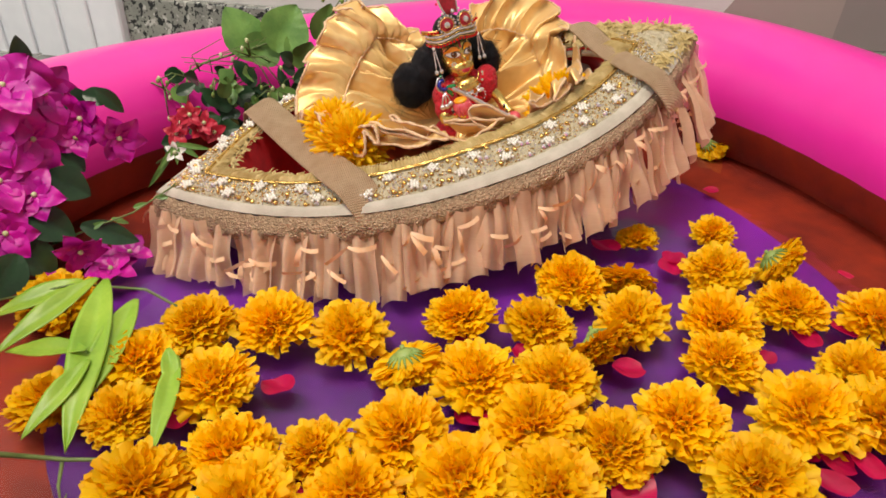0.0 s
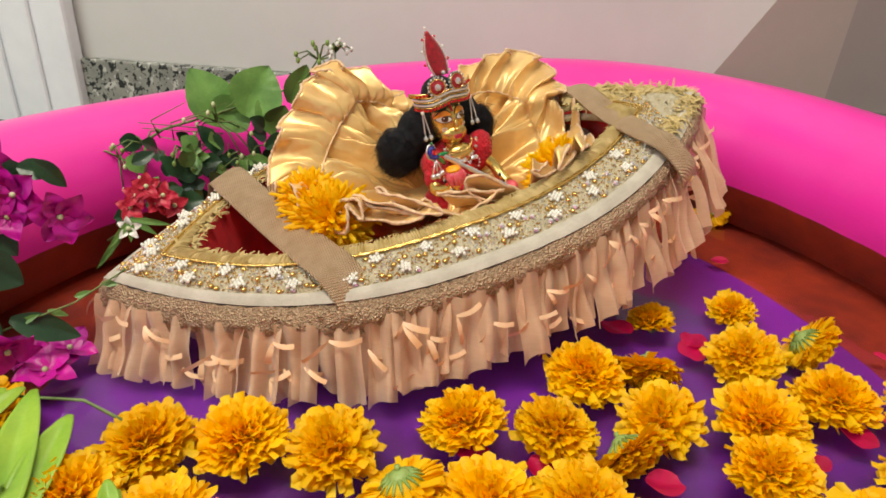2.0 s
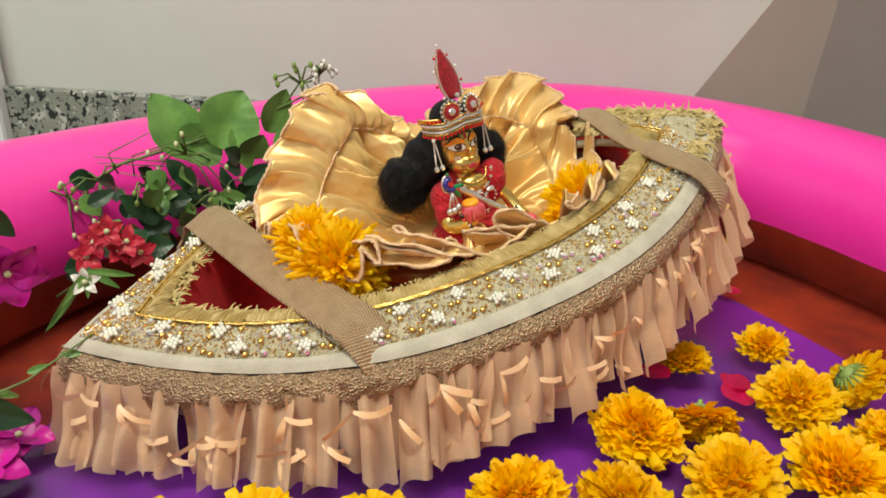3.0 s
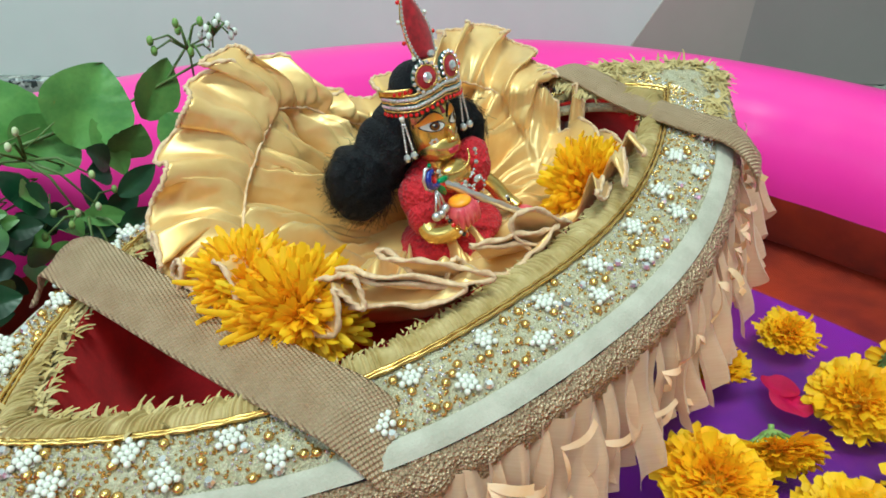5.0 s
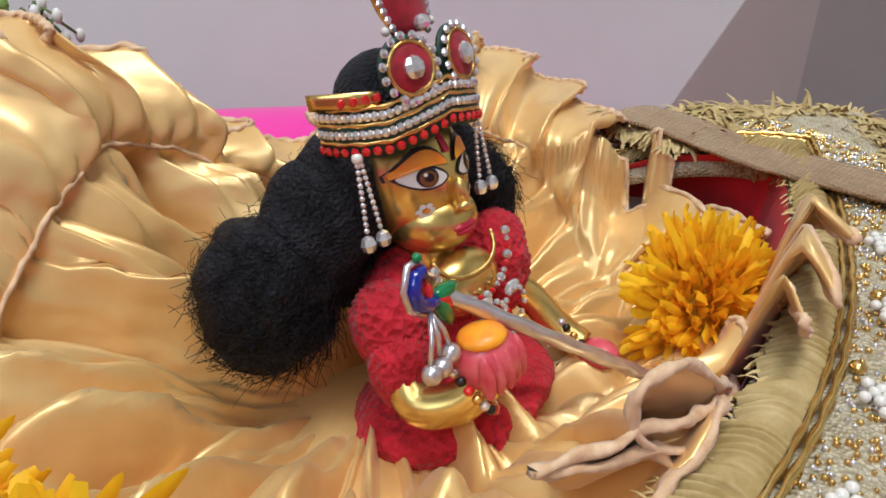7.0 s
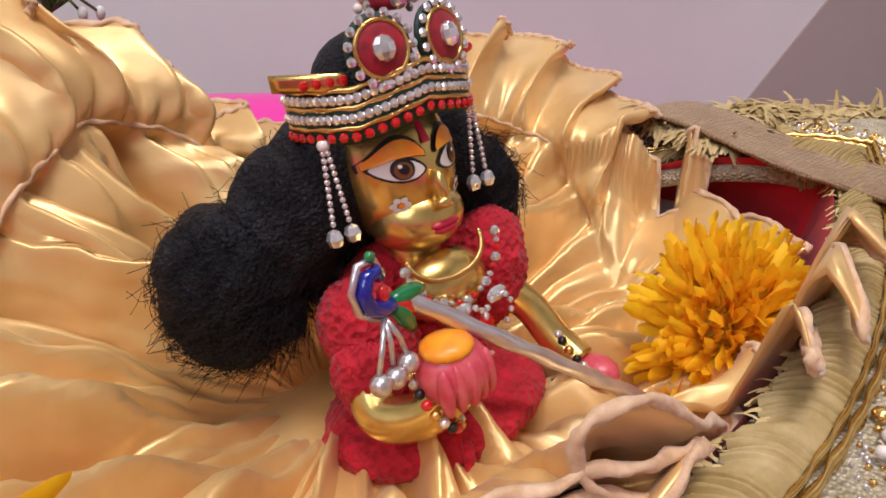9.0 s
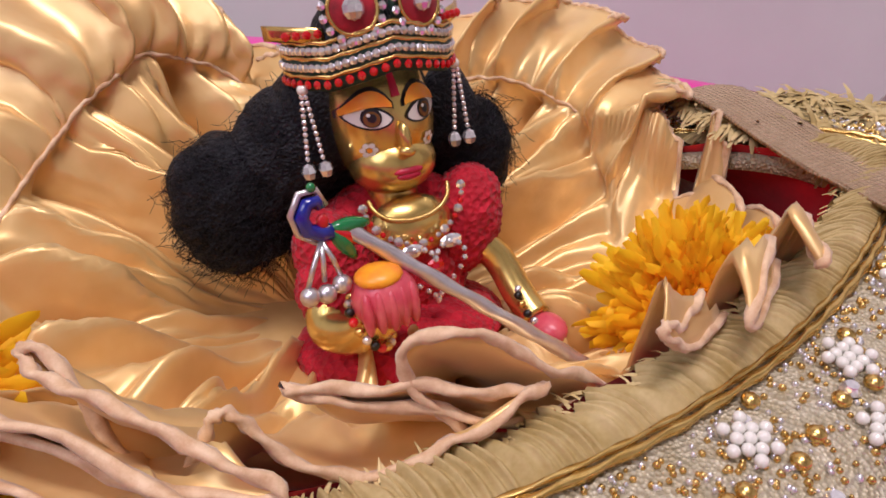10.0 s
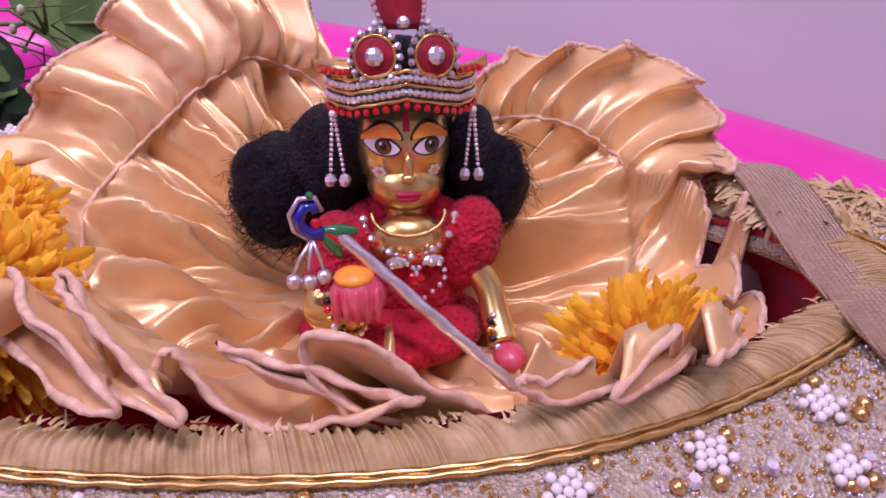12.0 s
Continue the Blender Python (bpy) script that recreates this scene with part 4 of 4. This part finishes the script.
for k in range(2, len(edge) - 1, 4):
    d = (edge[k] - Vector((-0.002, -0.006, 0.212))).normalized()
    part("bead", pin_a if k % 8 < 4 else pin_b, None, crown, m=Matrix.Translation(edge[k] + d * 0.0028))
part("base_stone", Shape().ball((0, -0.0125, 0.1985), 0.0022, 0, 9, 6), STONE, crown, smooth=False)

# earrings
strand_bead = Shape().ball((0, 0, 0), 0.00085, 0, 6, 4).mesh("bead", STONE)
for sgn in (-1, 1):
    ear = thing("earring", "clear crystal drop earring hanging from the crown", "earring", SEAT @ Matrix.Translation((0.066 + sgn * 0.0232, -0.002, 0.170)), group="doll earrings")
    part("hook_bead", Shape().ball((0, 0, 0), 0.0016, 0, 9, 6), PEARL, ear)
    for k, dx in enumerate((-0.0016, 0.0016)):
        for j in range(11):
            part("bead", strand_bead, None, ear, m=Matrix.Translation((dx * (0.3 + j / 10), -0.0006 * k, -0.0018 - 0.0017 * j)))
        part("crystal_drop", Shape().ball((dx * 1.5, -0.0006 * k, -0.0225), (0.0022, 0.0022, 0.0026), 0, 7, 4), STONE, ear, smooth=False)

# necklace
neck = thing("necklace", "layered rhinestone necklace with a heart pendant", "necklace", SEAT)
for k in range(19):
    f = k / 9 - 1
    p = Vector((0.066 + 0.0155 * math.sin(f * 1.5), -0.0135 - 0.0035 * math.cos(f * 1.5), 0.1235 + 0.0135 * abs(f) ** 1.6))
    part("rhinestone", Shape().ball(p, 0.0015 if k % 3 == 0 else 0.0009, 0, 8, 5), STONE if k % 3 == 0 or k % 2 else RED_STONE, neck, smooth=False)
heart = Shape()
for k in range(26):
    t = TAU * k / 26
    heart.ball((0.067 + 0.00062 * 16 * math.sin(t) ** 3, -0.0215 - 0.0006 * math.cos(t), 0.1165 + 0.00062 * (13 * math.cos(t) - 5 * math.cos(2 * t) - 2 * math.cos(3 * t) - math.cos(4 * t))), 0.00095, 0, 7, 4)
part("heart_frame", heart, STONE, neck, "heart of clear stones", smooth=False)
part("heart_stone", Shape().ball((0.067, -0.0215, 0.1175), (0.003, 0.0018, 0.0028), 0, 9, 6), RED_STONE, neck, smooth=False)
for sgn in (-1, 1):
    part("bow_wing", Shape().ball((0.067 + sgn * 0.0062, -0.0205, 0.1235), (0.0036, 0.0012, 0.0022), 0, 8, 5), STONE, neck, smooth=False)
chain = Shape()
for k in range(60):
    f = k / 29.5 - 1
    chain.ball((0.066 + 0.0125 * math.sin(f * 1.5), -0.0105 - 0.0045 * math.cos(f * 1.5), 0.1305 + 0.007 * f * f), 0.0008, 0, 6, 4)
part("bead_chain", chain, GOLD, neck)

# bracelets
for c, n, mats in (((0.0435, -0.0275, 0.1105), 18, (GOLD, STONE, BLACK, RED_STONE)), ((0.0965, -0.024, 0.0955), 12, (BLACK, STONE, BLACK, GOLD))):
    br = thing("bracelet", "string of tiny coloured beads round the doll's wrist", "bracelet", SEAT @ Matrix.Translation(c) @ Matrix.Rotation(0.9, 4, "Y") @ Matrix.Rotation(0.5, 4, "X"), group="doll bracelets")
    for k in range(n):
        r = 0.0086 if n > 15 else 0.0066
        part("bead", Shape().ball((r * math.cos(TAU * k / n), r * math.sin(TAU * k / n), 0), 0.0014, 0, 7, 5), mats[k % 4], br)

# flute with an enamelled peacock
FA, FB = Vector((0.0415, -0.0245, 0.1375)), Vector((0.099, -0.048, 0.086))
flute = thing("flute", "silver foil flute with enamelled peacock and pearl drops", "flute", SEAT)
part("pipe", Shape().tube([FA.lerp(FB, k / 40) for k in range(41)], 0.0021, 0, 10, twist=0.1), SILVER, flute)
pk = Matrix.Translation((0.0335, -0.0265, 0.1405)) @ Matrix.Rotation(0.25, 4, "Z")
bird = part("peacock", Shape().tube([(0.004, 0, -0.003), (0.001, 0, -0.0025), (-0.0022, 0, -0.0005), (-0.003, 0, 0.003), (-0.001, 0, 0.006), (0.0018, 0, 0.0062), (0.0026, 0, 0.0042)], 0.0022, 0, 10, taper=lambda f: 1.1 - 0.45 * f), BLUE, flute, "blue enamel peacock", m=pk)
part("outline", Shape().tube([(0.005, 0.001, -0.005), (0, 0.001, -0.0048), (-0.0045, 0.001, -0.001), (-0.0054, 0.001, 0.004), (-0.0022, 0.001, 0.0088), (0.0026, 0.001, 0.0086), (0.0046, 0.001, 0.004)], 0.0009, 0, 8), SILVER, bird)
part("breast", Shape().ball((0.0022, -0.0004, 0.0005), (0.0018, 0.0013, 0.0022), 0, 10, 6), RED_STONE, bird)
for k, ang in enumerate((-0.15, -0.62, -1.05)):
    d = Vector((math.cos(ang), 0, math.sin(ang)))
    q = [Vector((0.004, -0.0005, -0.002)) + d * 0.0115 * j / 6 for j in range(7)]
    part("tail_feather", Shape().tube(q, 0.0021, 0, 10, taper=lambda f: 0.35 + 0.75 * math.sin(math.pi * min(1, 0.1 + f * 0.85))), GREEN if k != 1 else RED_STONE, bird)
part("crest", Shape().ball((0.001, 0, 0.0098), 0.0013, 0, 9, 6), GREEN, bird)
for k in range(3):
    x = -0.0065 + 0.0048 * k
    part("pearl_drop", Shape().ball((x, -0.003, -0.0165 - 0.001 * (k == 1)), 0.0026, 0, 14, 9), SILVER, bird)
    part("drop_chain", Shape().tube([(0.0005, -0.001, -0.004), (x * 0.6, -0.003, -0.009), (x, -0.003, -0.014)], 0.0007, 0, 6), SILVER, bird)


# ---- marigolds ----
def bloom_mesh(seed, loose=0.0, n=330, flat=0.72, seg=3, slim=1.0):
    r = random.Random(seed)
    sh = Shape()
    for k in range(n):
        f = (k + 0.5) / n
        el = radians(88 - 96 * f ** 0.62)
        az = k * 2.39996 + r.uniform(-0.3, 0.3)
        el += r.gauss(0, 0.09 + loose * 0.2)
        d = Vector((math.cos(el) * math.cos(az), math.cos(el) * math.sin(az), math.sin(el)))
        side = Vector((-math.sin(az), math.cos(az), 0))
        up = d.cross(side) * -1
        tw = r.gauss(0, 0.55)
        side, up = side * math.cos(tw) + up * math.sin(tw), up * math.cos(tw) - side * math.sin(tw)
        R = 0.0262 * (1 + 0.1 * r.gauss(0, 1) * (0.6 + loose))
        b, ln, w = R * 0.45, R * r.uniform(0.42, 0.6), R * r.uniform(0.085, 0.15) * slim
        lively = 1 if seg < 5 else 2.0
        curl, sway = r.uniform(-0.5, 0.7) * lively, r.uniform(-0.4, 0.4) * lively
        vs = []
        for j in range(seg + 1):
            g = j / seg
            wid = w * (0.4 + 0.72 * math.sin(min(1.0, g * 1.25) * 1.57)) * ((0.9 if seg < 5 else 0.6) if j == seg else 1)
            c = d * (b + ln * g) + up * curl * ln * 0.35 * g * g + side * sway * ln * 0.3 * g * g
            e = up * w * (r.uniform(0.1, 0.7) if j < seg else r.uniform(-0.3, 0.8))
            vs += [c - side * wid + e, c - up * w * 0.3 + d * (w * r.uniform(0.1, 0.9) if j == seg else 0), c + side * wid + up * w * r.uniform(0.0, 0.7)]
        vs = [Vector((v.x, v.y, v.z * flat)) for v in vs]
        fs = []
        for j in range(seg):
            a = j * 3
            fs += [(a, a + 1, a + 4, a + 3), (a + 1, a + 2, a + 5, a + 4)]
        sh.add(vs, fs)
    sh.ball((0, 0, 0.001), (0.014, 0.014, 0.011), 0, 12, 8)
    return sh.mesh("bloom", MARI)


calyx = Shape().ball((0, 0, -0.006), (0.008, 0.008, 0.008), 0, 14, 8)
for k in range(16):
    a = TAU * k / 16
    calyx.tube([(0.006 * math.cos(a), 0.006 * math.sin(a), -0.009), (0.0115 * math.cos(a), 0.0115 * math.sin(a), -0.006), (0.015 * math.cos(a), 0.015 * math.sin(a), -0.002)], 0.0016, 0, 5, taper=lambda f: 1 - 0.8 * f)
calyx.tube([(0, 0, -0.012), (0.001, 0, -0.017)], 0.0018, 0, 7)
calyx = calyx.mesh("calyx", CALYX)
blooms = [bloom_mesh(k, 0.12 + 0.14 * (k % 3), 470, 0.74, 4, 0.8) for k in range(6)]
loose_bloom = bloom_mesh(31, 0.9, 1150, 0.78, 6, 0.38)
full_bloom = bloom_mesh(32, 0.4, 1050, 0.78, 6, 0.42)


def marigold(m, mesh, label, group=""):
    ob = thing("marigold", label, "flower", m, group)
    tagged(part("bloom", mesh, None, ob), kind="stuff")
    part("calyx", calyx, None, ob, "pale green calyx")
    return ob


# floating heads: place, size, and those that lie face down
FLOAT = [(-.212, -.114), (-.160, -.136), (-.114, -.171), (-.029, -.189), (.017, -.226), (-.056, -.255), (-.010, -.282), (-.123, -.279), (-.047, -.310), (-.011, -.344), (.042, -.349), (-.215, -.181),
         (-.257, -.137), (-.272, -.183), (-.311, -.148), (-.217, -.245), (-.173, -.265), (-.108, -.325), (-.064, -.353), (-.269, -.247), (-.165, -.306), (.076, -.189), (.203, -.231), (.259, -.176),
         (.182, -.154), (.146, -.286), (.088, -.251), (.214, -.297), (.112, -.319), (.119, -.381), (.048, -.402), (.189, -.372), (.264, -.337), (-.302, -.038), (-.22, -.285), (.159, -.406)]
SMALL = {23: 0.72, 24: 0.72, 13: 0.85, 14: 0.85, 16: 0.85}
for i, (x, y) in enumerate(FLOAT):
    k = SMALL.get(i, rnd.uniform(1.0, 1.16))
    m = Matrix.Translation((x, y, 0.009 * k)) @ Matrix.Rotation(rnd.uniform(0, 0.32), 4, (rnd.gauss(0, 1), rnd.gauss(0, 1), 0.01)) @ Matrix.Rotation(rnd.uniform(0, 6), 4, "Z") @ Matrix.Scale(k, 4)
    marigold(m, blooms[i % 6], "orange yellow marigold head floating on the water", "floating marigolds")
for x, y, lean, turn in ((-.091, -.219, 2.75, 0.4), (.121, -.205, 2.3, -0.8), (.263, -.243, 2.2, 0.6), (.045, -.262, 2.1, 0.1), (.43, -.015, 2.1, 1.4), (-.235, -.275, 2.5, 0)):
    m = Matrix.Translation((x, y, 0.012)) @ Matrix.Rotation(turn, 4, "Z") @ Matrix.Rotation(lean, 4, "X") @ Matrix.Diagonal((0.95, 0.95, 0.75, 1))
    marigold(m, blooms[(i + 1) % 6], "marigold head lying face down with green calyx on top", "floating marigolds")
marigold(look((0.146, -0.061, 0.113), (0.19, 0.11, 0.045)) @ Matrix.Scale(1.2, 4), full_bloom, "orange marigold head resting on the satin cushion")
marigold(look((-0.052, -0.028, 0.095), (0.02, 0.12, 0.02)) @ Matrix.Diagonal((1.14, 1.05, 1.0, 1)), loose_bloom, "loose orange marigold head beside the strap")
marigold(look((-0.060, -0.002, 0.104), (0.0, 0.16, 0.0)) @ Matrix.Scale(0.85, 4), loose_bloom, "small ragged marigold head leaning on the cushion")


# ---- rose petals ----
def petal_mesh(seed):
    r = random.Random(seed)
    cup, tw = r.uniform(0.15, 0.4), r.uniform(-0.3, 0.3)

    def fn(a, b):
        x, w = a - 0.5, math.sin(math.pi * min(1, 0.06 + a * 0.97)) ** 0.55
        y = (b - 0.5) * w * 0.8
        return (x * 0.03, y * 0.03, 0.03 * (cup * (x * x + 1.6 * y * y) + tw * x * y + 0.04 * math.sin(9 * y + 3 * x)))
    return Shape().sheet(fn, 10, 8).mesh("petal", ROSE)


petals = [petal_mesh(k) for k in range(4)]
PETALS = [(-.176, -.194), (-.072, -.276), (-.005, -.247), (-.035, -.209), (.051, -.288), (.182, -.198), (.202, -.322), (.155, -.325), (.151, -.145), (.34, -.1), (.315, -.279), (-.244, -.19), (-.184, -.281),
          (.1, -.395), (.125, -.422), (.051, -.387), (.094, -.422), (-.016, -.371), (.24, -.331), (.195, -.19), (.215, -.30), (.11, -.41), (-.09, -.3)]
for i, (x, y) in enumerate(PETALS):
    k = rnd.uniform(0.75, 1.05) * (0.6 if i in (9, 10, 7) else 1)
    ob = new("rose_petal", petals[i % 4])
    ob.matrix_world = Matrix.Translation((x, y, 0.003)) @ Matrix.Rotation(rnd.uniform(0, 6), 4, "Z") @ Matrix.Rotation(rnd.uniform(-0.3, 0.3), 4, "Y") @ Matrix.Scale(k, 4)
    tagged(ob, "single crimson rose petal floating on the water", "petal", "floating petals")


# ---- leaves and branches ----
def blade(p0, p1, width, sag=0.1, up=(0, 0, 1), cup=0.25, n=10, wave=0.0):
    """A leaf from stalk p0 to tip p1 with a folded midrib."""
    p0, p1 = Vector(p0), Vector(p1)
    d = p1 - p0
    ln = d.length
    d.normalize()
    side = d.cross(Vector(up)).normalized()
    nrm = side.cross(d)

    def fn(a, b):
        w = width * math.sin(math.pi * min(1, 0.03 + 0.97 * a)) ** 0.75 * (1.12 - 0.35 * a)
        y = (b - 0.5) * w
        vein = 0.03 * width * math.sin((a * 13 - abs(b - 0.5) * 5) * TAU * 0.5) * min(1, abs(b - 0.5) * 5)
        return p0 + d * ln * a + side * y + nrm * (cup * abs(y) - sag * ln * a * a + vein * 0.5 + wave * width * math.sin(a * 9 + b * 4))
    return Shape().sheet(fn, max(n, 16), 8)


def stalk(pts, r, shape=None):
    sh = shape or Shape()
    return sh.tube(pts, r, 0, 7, taper=lambda f: 1 - 0.5 * f)


BACK = Matrix.Translation((-0.227, -0.444, 0.297)) @ Matrix.Scale(0.97, 4) @ Matrix.Translation((0.227, 0.444, -0.297))
branch = thing("leafy_branch", "green creeper branch with broad leaves behind the boat", "branch", BACK)
part("stem", stalk([(-0.19, 0.22, 0.08), (-0.13, 0.21, 0.115), (-0.07, 0.2, 0.13), (-0.02, 0.19, 0.145), (0.03, 0.175, 0.17)], 0.0016), STEM, branch)
for p0, p1, w, up in (((-.075, .2, .115), (-.095, .215, .172), .055, (.3, -1, .3)), ((-.055, .19, .125), (-.025, .195, .172), .056, (-.1, -1, .4)), ((-.01, .185, .135), (.01, .18, .172), .032, (.2, -1, .4)),
                      ((-.08, .2, .115), (-.05, .2, .14), .045, (.1, -1, .5)), ((-.03, .185, .115), (-.02, .17, .135), .03, (.2, -1, .4)), ((-.005, .17, .14), (.005, .155, .115), .03, (0, -1, .3)),
                      ((-.04, .19, .14), (-.03, .175, .105), .026, (.2, -1, .2))):
    part("leaf", blade(p0, p1, w, 0.12, up), LEAF, branch)
for k in range(60):
    c = Vector((rnd.uniform(-.175, -.035), rnd.uniform(.15, .2), rnd.uniform(.045, .115)))
    d = Vector((rnd.gauss(0, 1), rnd.gauss(-0.4, 0.5), rnd.gauss(0.1, 0.7))).normalized() * rnd.uniform(.016, .03)
    part("leaf", blade(c, c + d, rnd.uniform(.012, .022), 0.15, (rnd.gauss(0, .4), -1, .6)), LEAF_DARK if rnd.random() < 0.6 else LEAF, branch)
for k in range(8):
    c = Vector((rnd.uniform(-.16, -.05), .195, rnd.uniform(.05, .12)))
    part("stem", stalk([c, c + Vector((rnd.gauss(0, .02), -.01, .02)), c + Vector((rnd.gauss(0, .03), -.015, .035))], 0.0008), STEM, branch)


def sprays(owner, c, n, spread, length, tip, tip_mat, droop, mat=STEM):
    """Thin stalks with a small bud at each end."""
    for k in range(n):
        d = Vector((rnd.gauss(0, 1), rnd.gauss(-0.3, 0.6), rnd.gauss(0.1, 0.7))).normalized()
        e = Vector(c) + d * length * rnd.uniform(0.6, 1.1) + Vector((spread * rnd.gauss(0, 1), 0, droop))
        part("stalk", stalk([c, (Vector(c) + e) / 2 + Vector((0, 0, 0.006)), e], 0.0011), mat, owner)
        part("bud", Shape().ball(e, (tip, tip, tip * 1.5), 0, 8, 6), tip_mat, owner)


buds = thing("budding_sprig", "pale green sprig with long thin buds resting on the pool ring", "sprig", BACK)
for c in ((-.175, .2, .095), (-.15, .2, .105), (-.12, .19, .10), (-.085, .18, .125), (-.06, .175, .085)):
    sprays(buds, c, 8, 0.006, 0.03, 0.0019, BUD if rnd.random() < 0.5 else CALYX, -0.012)
white = thing("white_sprig", "green sprig with small white florets behind the cushion", "sprig", BACK)
part("stem", stalk([(0.0, 0.19, 0.12), (0.005, 0.185, 0.155), (0.02, 0.178, 0.178), (0.035, 0.172, 0.186)], 0.0012), STEM, white)
sprays(white, (0.02, 0.175, 0.178), 9, 0.006, 0.022, 0.0022, CALYX, 0.0)
sprays(white, (0.036, 0.17, 0.186), 12, 0.004, 0.012, 0.0019, EYE_WHITE, 0.0)


def flower(owner, c, n, ln, w, mat, face=(-0.3, -1, 0.4), name="petal"):
    f = Vector(face).normalized()
    a = f.orthogonal().normalized()
    b = f.cross(a)
    for k in range(n):
        t = TAU * k / n + rnd.uniform(-0.2, 0.2)
        d = a * math.cos(t) + b * math.sin(t) + f * rnd.uniform(0.1, 0.5)
        part(name, blade(c, Vector(c) + d * ln, w, rnd.uniform(0.05, 0.3), f, 0.3, 8, 0.05), mat, owner)
    part("flower_centre", Shape().ball(Vector(c) + f * 0.002, 0.0022, 0, 8, 6), BUD, owner)


red = thing("red_creeper_flowers", "cluster of rose red creeper blossoms with one white blossom", "flowers", BACK)
for c in ((-.171, .134, .080), (-.158, .132, .070), (-.150, .128, .078), (-.178, .137, .068), (-.163, .13, .088), (-.142, .13, .066)):
    flower(red, c, 5, 0.013, 0.0095, RED_PETAL, (rnd.gauss(-.3, .3), -1, rnd.gauss(.5, .2)))
flower(red, (-.183, .128, .052), 5, 0.011, 0.007, EYE_WHITE)
for k in range(6):
    c = Vector((-.18, .13, .06))
    part("leaf", blade(c, c + Vector((rnd.gauss(-.01, .02), -.01, rnd.gauss(-.025, .01))), 0.006, 0.1, (0, -1, .3)), LEAF, red)
part("stem", stalk([(-.20, .16, .03), (-.18, .14, .05), (-.165, .135, .075)], 0.0012), STEM, red)

bunch = thing("magenta_flower_bunch", "bunch of magenta cloth blossoms with dark leaves over the pool ring", "flowers")
part("stem", stalk([(-.34, .10, .03), (-.31, .07, .08), (-.29, .05, .13), (-.285, .05, .17)], 0.002), STEM, bunch)
for c, s in (((-.300, .040, .160), 1.25), ((-.276, .046, .150), 1.1), ((-.318, .030, .130), 1.2), ((-.292, .036, .118), 1.2), ((-.320, .018, .095), 1.1), ((-.300, .016, .080), 0.9),
             ((-.255, .040, .128), 0.9), ((-.232, .034, .110), 0.85), ((-.262, .042, .112), 0.7), ((-.33, .05, .15), 1.2), ((-.325, .0, .06), .9), ((-.28, -.005, .035), .8)):
    flower(bunch, c, 6, 0.024 * s, 0.021 * s, MAGENTA, (rnd.gauss(.2, .3), -1, rnd.gauss(.3, .3)))
for p0, p1, w in (((-.285, .055, .165), (-.283, .05, .192), .016), ((-.262, .05, .15), (-.245, .045, .122), .022), ((-.25, .045, .145), (-.228, .04, .14), .016), ((-.29, .03, .09), (-.262, .02, .07), .03),
                  ((-.31, .01, .07), (-.28, .0, .045), .03), ((-.32, .0, .05), (-.30, -.01, .02), .03), ((-.24, .04, .15), (-.222, .04, .128), .014), ((-.275, .01, .05), (-.235, .0, .03), .02),
                  ((-.275, .045, .105), (-.262, .035, .085), .018), ((-.30, .02, .06), (-.33, .01, .03), .03), ((-.32, -.01, .045), (-.345, -.03, .02), .03)):
    part("leaf", blade(p0, p1, w, 0.12, (0.2, -1, .5)), LEAF_DARK, bunch)
part("stem", stalk([(-.31, .02, .03), (-.27, .01, .045), (-.235, .005, .055), (-.19, .01, .075)], 0.0011), STEM, bunch)
for k in range(5):
    c = Vector((-.27 + 0.018 * k, .01, .045 + .006 * k))
    part("leaf", blade(c, c + Vector((.012, -.004, rnd.uniform(-.008, .008))), 0.005, 0.1, (0, -1, .6)), LEAF, bunch)
low = thing("fallen_blossoms", "magenta blossoms floating beside the boat in shade", "flowers", Matrix.Identity(4))
for c in ((-.262, -.005, .012), (-.245, .02, .010), (-.275, .03, .012), (-.30, -.02, .012)):
    flower(low, c, 5, 0.02, 0.017, MAGENTA, (0.1, -0.3, 1))

# fern like blades over the water
fern = thing("lime_frond", "lime green leaf blades lying over floating marigolds", "frond")
for p0, p1, w in (((-.264, -.077, .046), (-.303, -.201, .02), .024), ((-.248, -.10, .038), (-.297, -.175, .02), .022), ((-.28, -.052, .035), (-.345, -.06, .03), .018), ((-.27, -.062, .04), (-.34, -.105, .03), .018),
                  ((-.283, -.14, .035), (-.335, -.10, .028), .016), ((-.283, -.145, .03), (-.325, -.185, .02), .014), ((-.232, -.16, .025), (-.258, -.228, .02), .014), ((-.236, -.155, .03), (-.24, -.19, .02), .012)):
    thick(part("blade", blade(p0, p1, w, 0.1, (0.1, -0.3, 1), 0.3, 14, 0.04), FERN, fern), 0.0006)
part("stem", stalk([(-.2, -.12, .01), (-.24, -.085, .035), (-.285, -.055, .035), (-.34, -.045, .03)], 0.0013), STEM, fern)
twig = thing("thin_twig", "thin green twig with a spiky bud on the water", "twig")
part("stem", stalk([(-.335, -.196, .02), (-.30, -.222, .024), (-.25, -.245, .022)], 0.0017), STEM, twig)
part("stem", stalk([(-.303, -.22, .022), (-.306, -.235, .02), (-.306, -.244, .016)], 0.0012), STEM, twig)
spiky = Shape()
for k in range(26):
    d = Vector((rnd.gauss(0, 1), rnd.gauss(0, 1), rnd.gauss(0, .6))).normalized()
    spiky.tube([Vector((-.306, -.246, .014)), Vector((-.306, -.246, .014)) + d * .009], 0.0012, 0, 5, taper=lambda f: 1 - .8 * f)
part("spiky_bud", spiky, CALYX, twig)
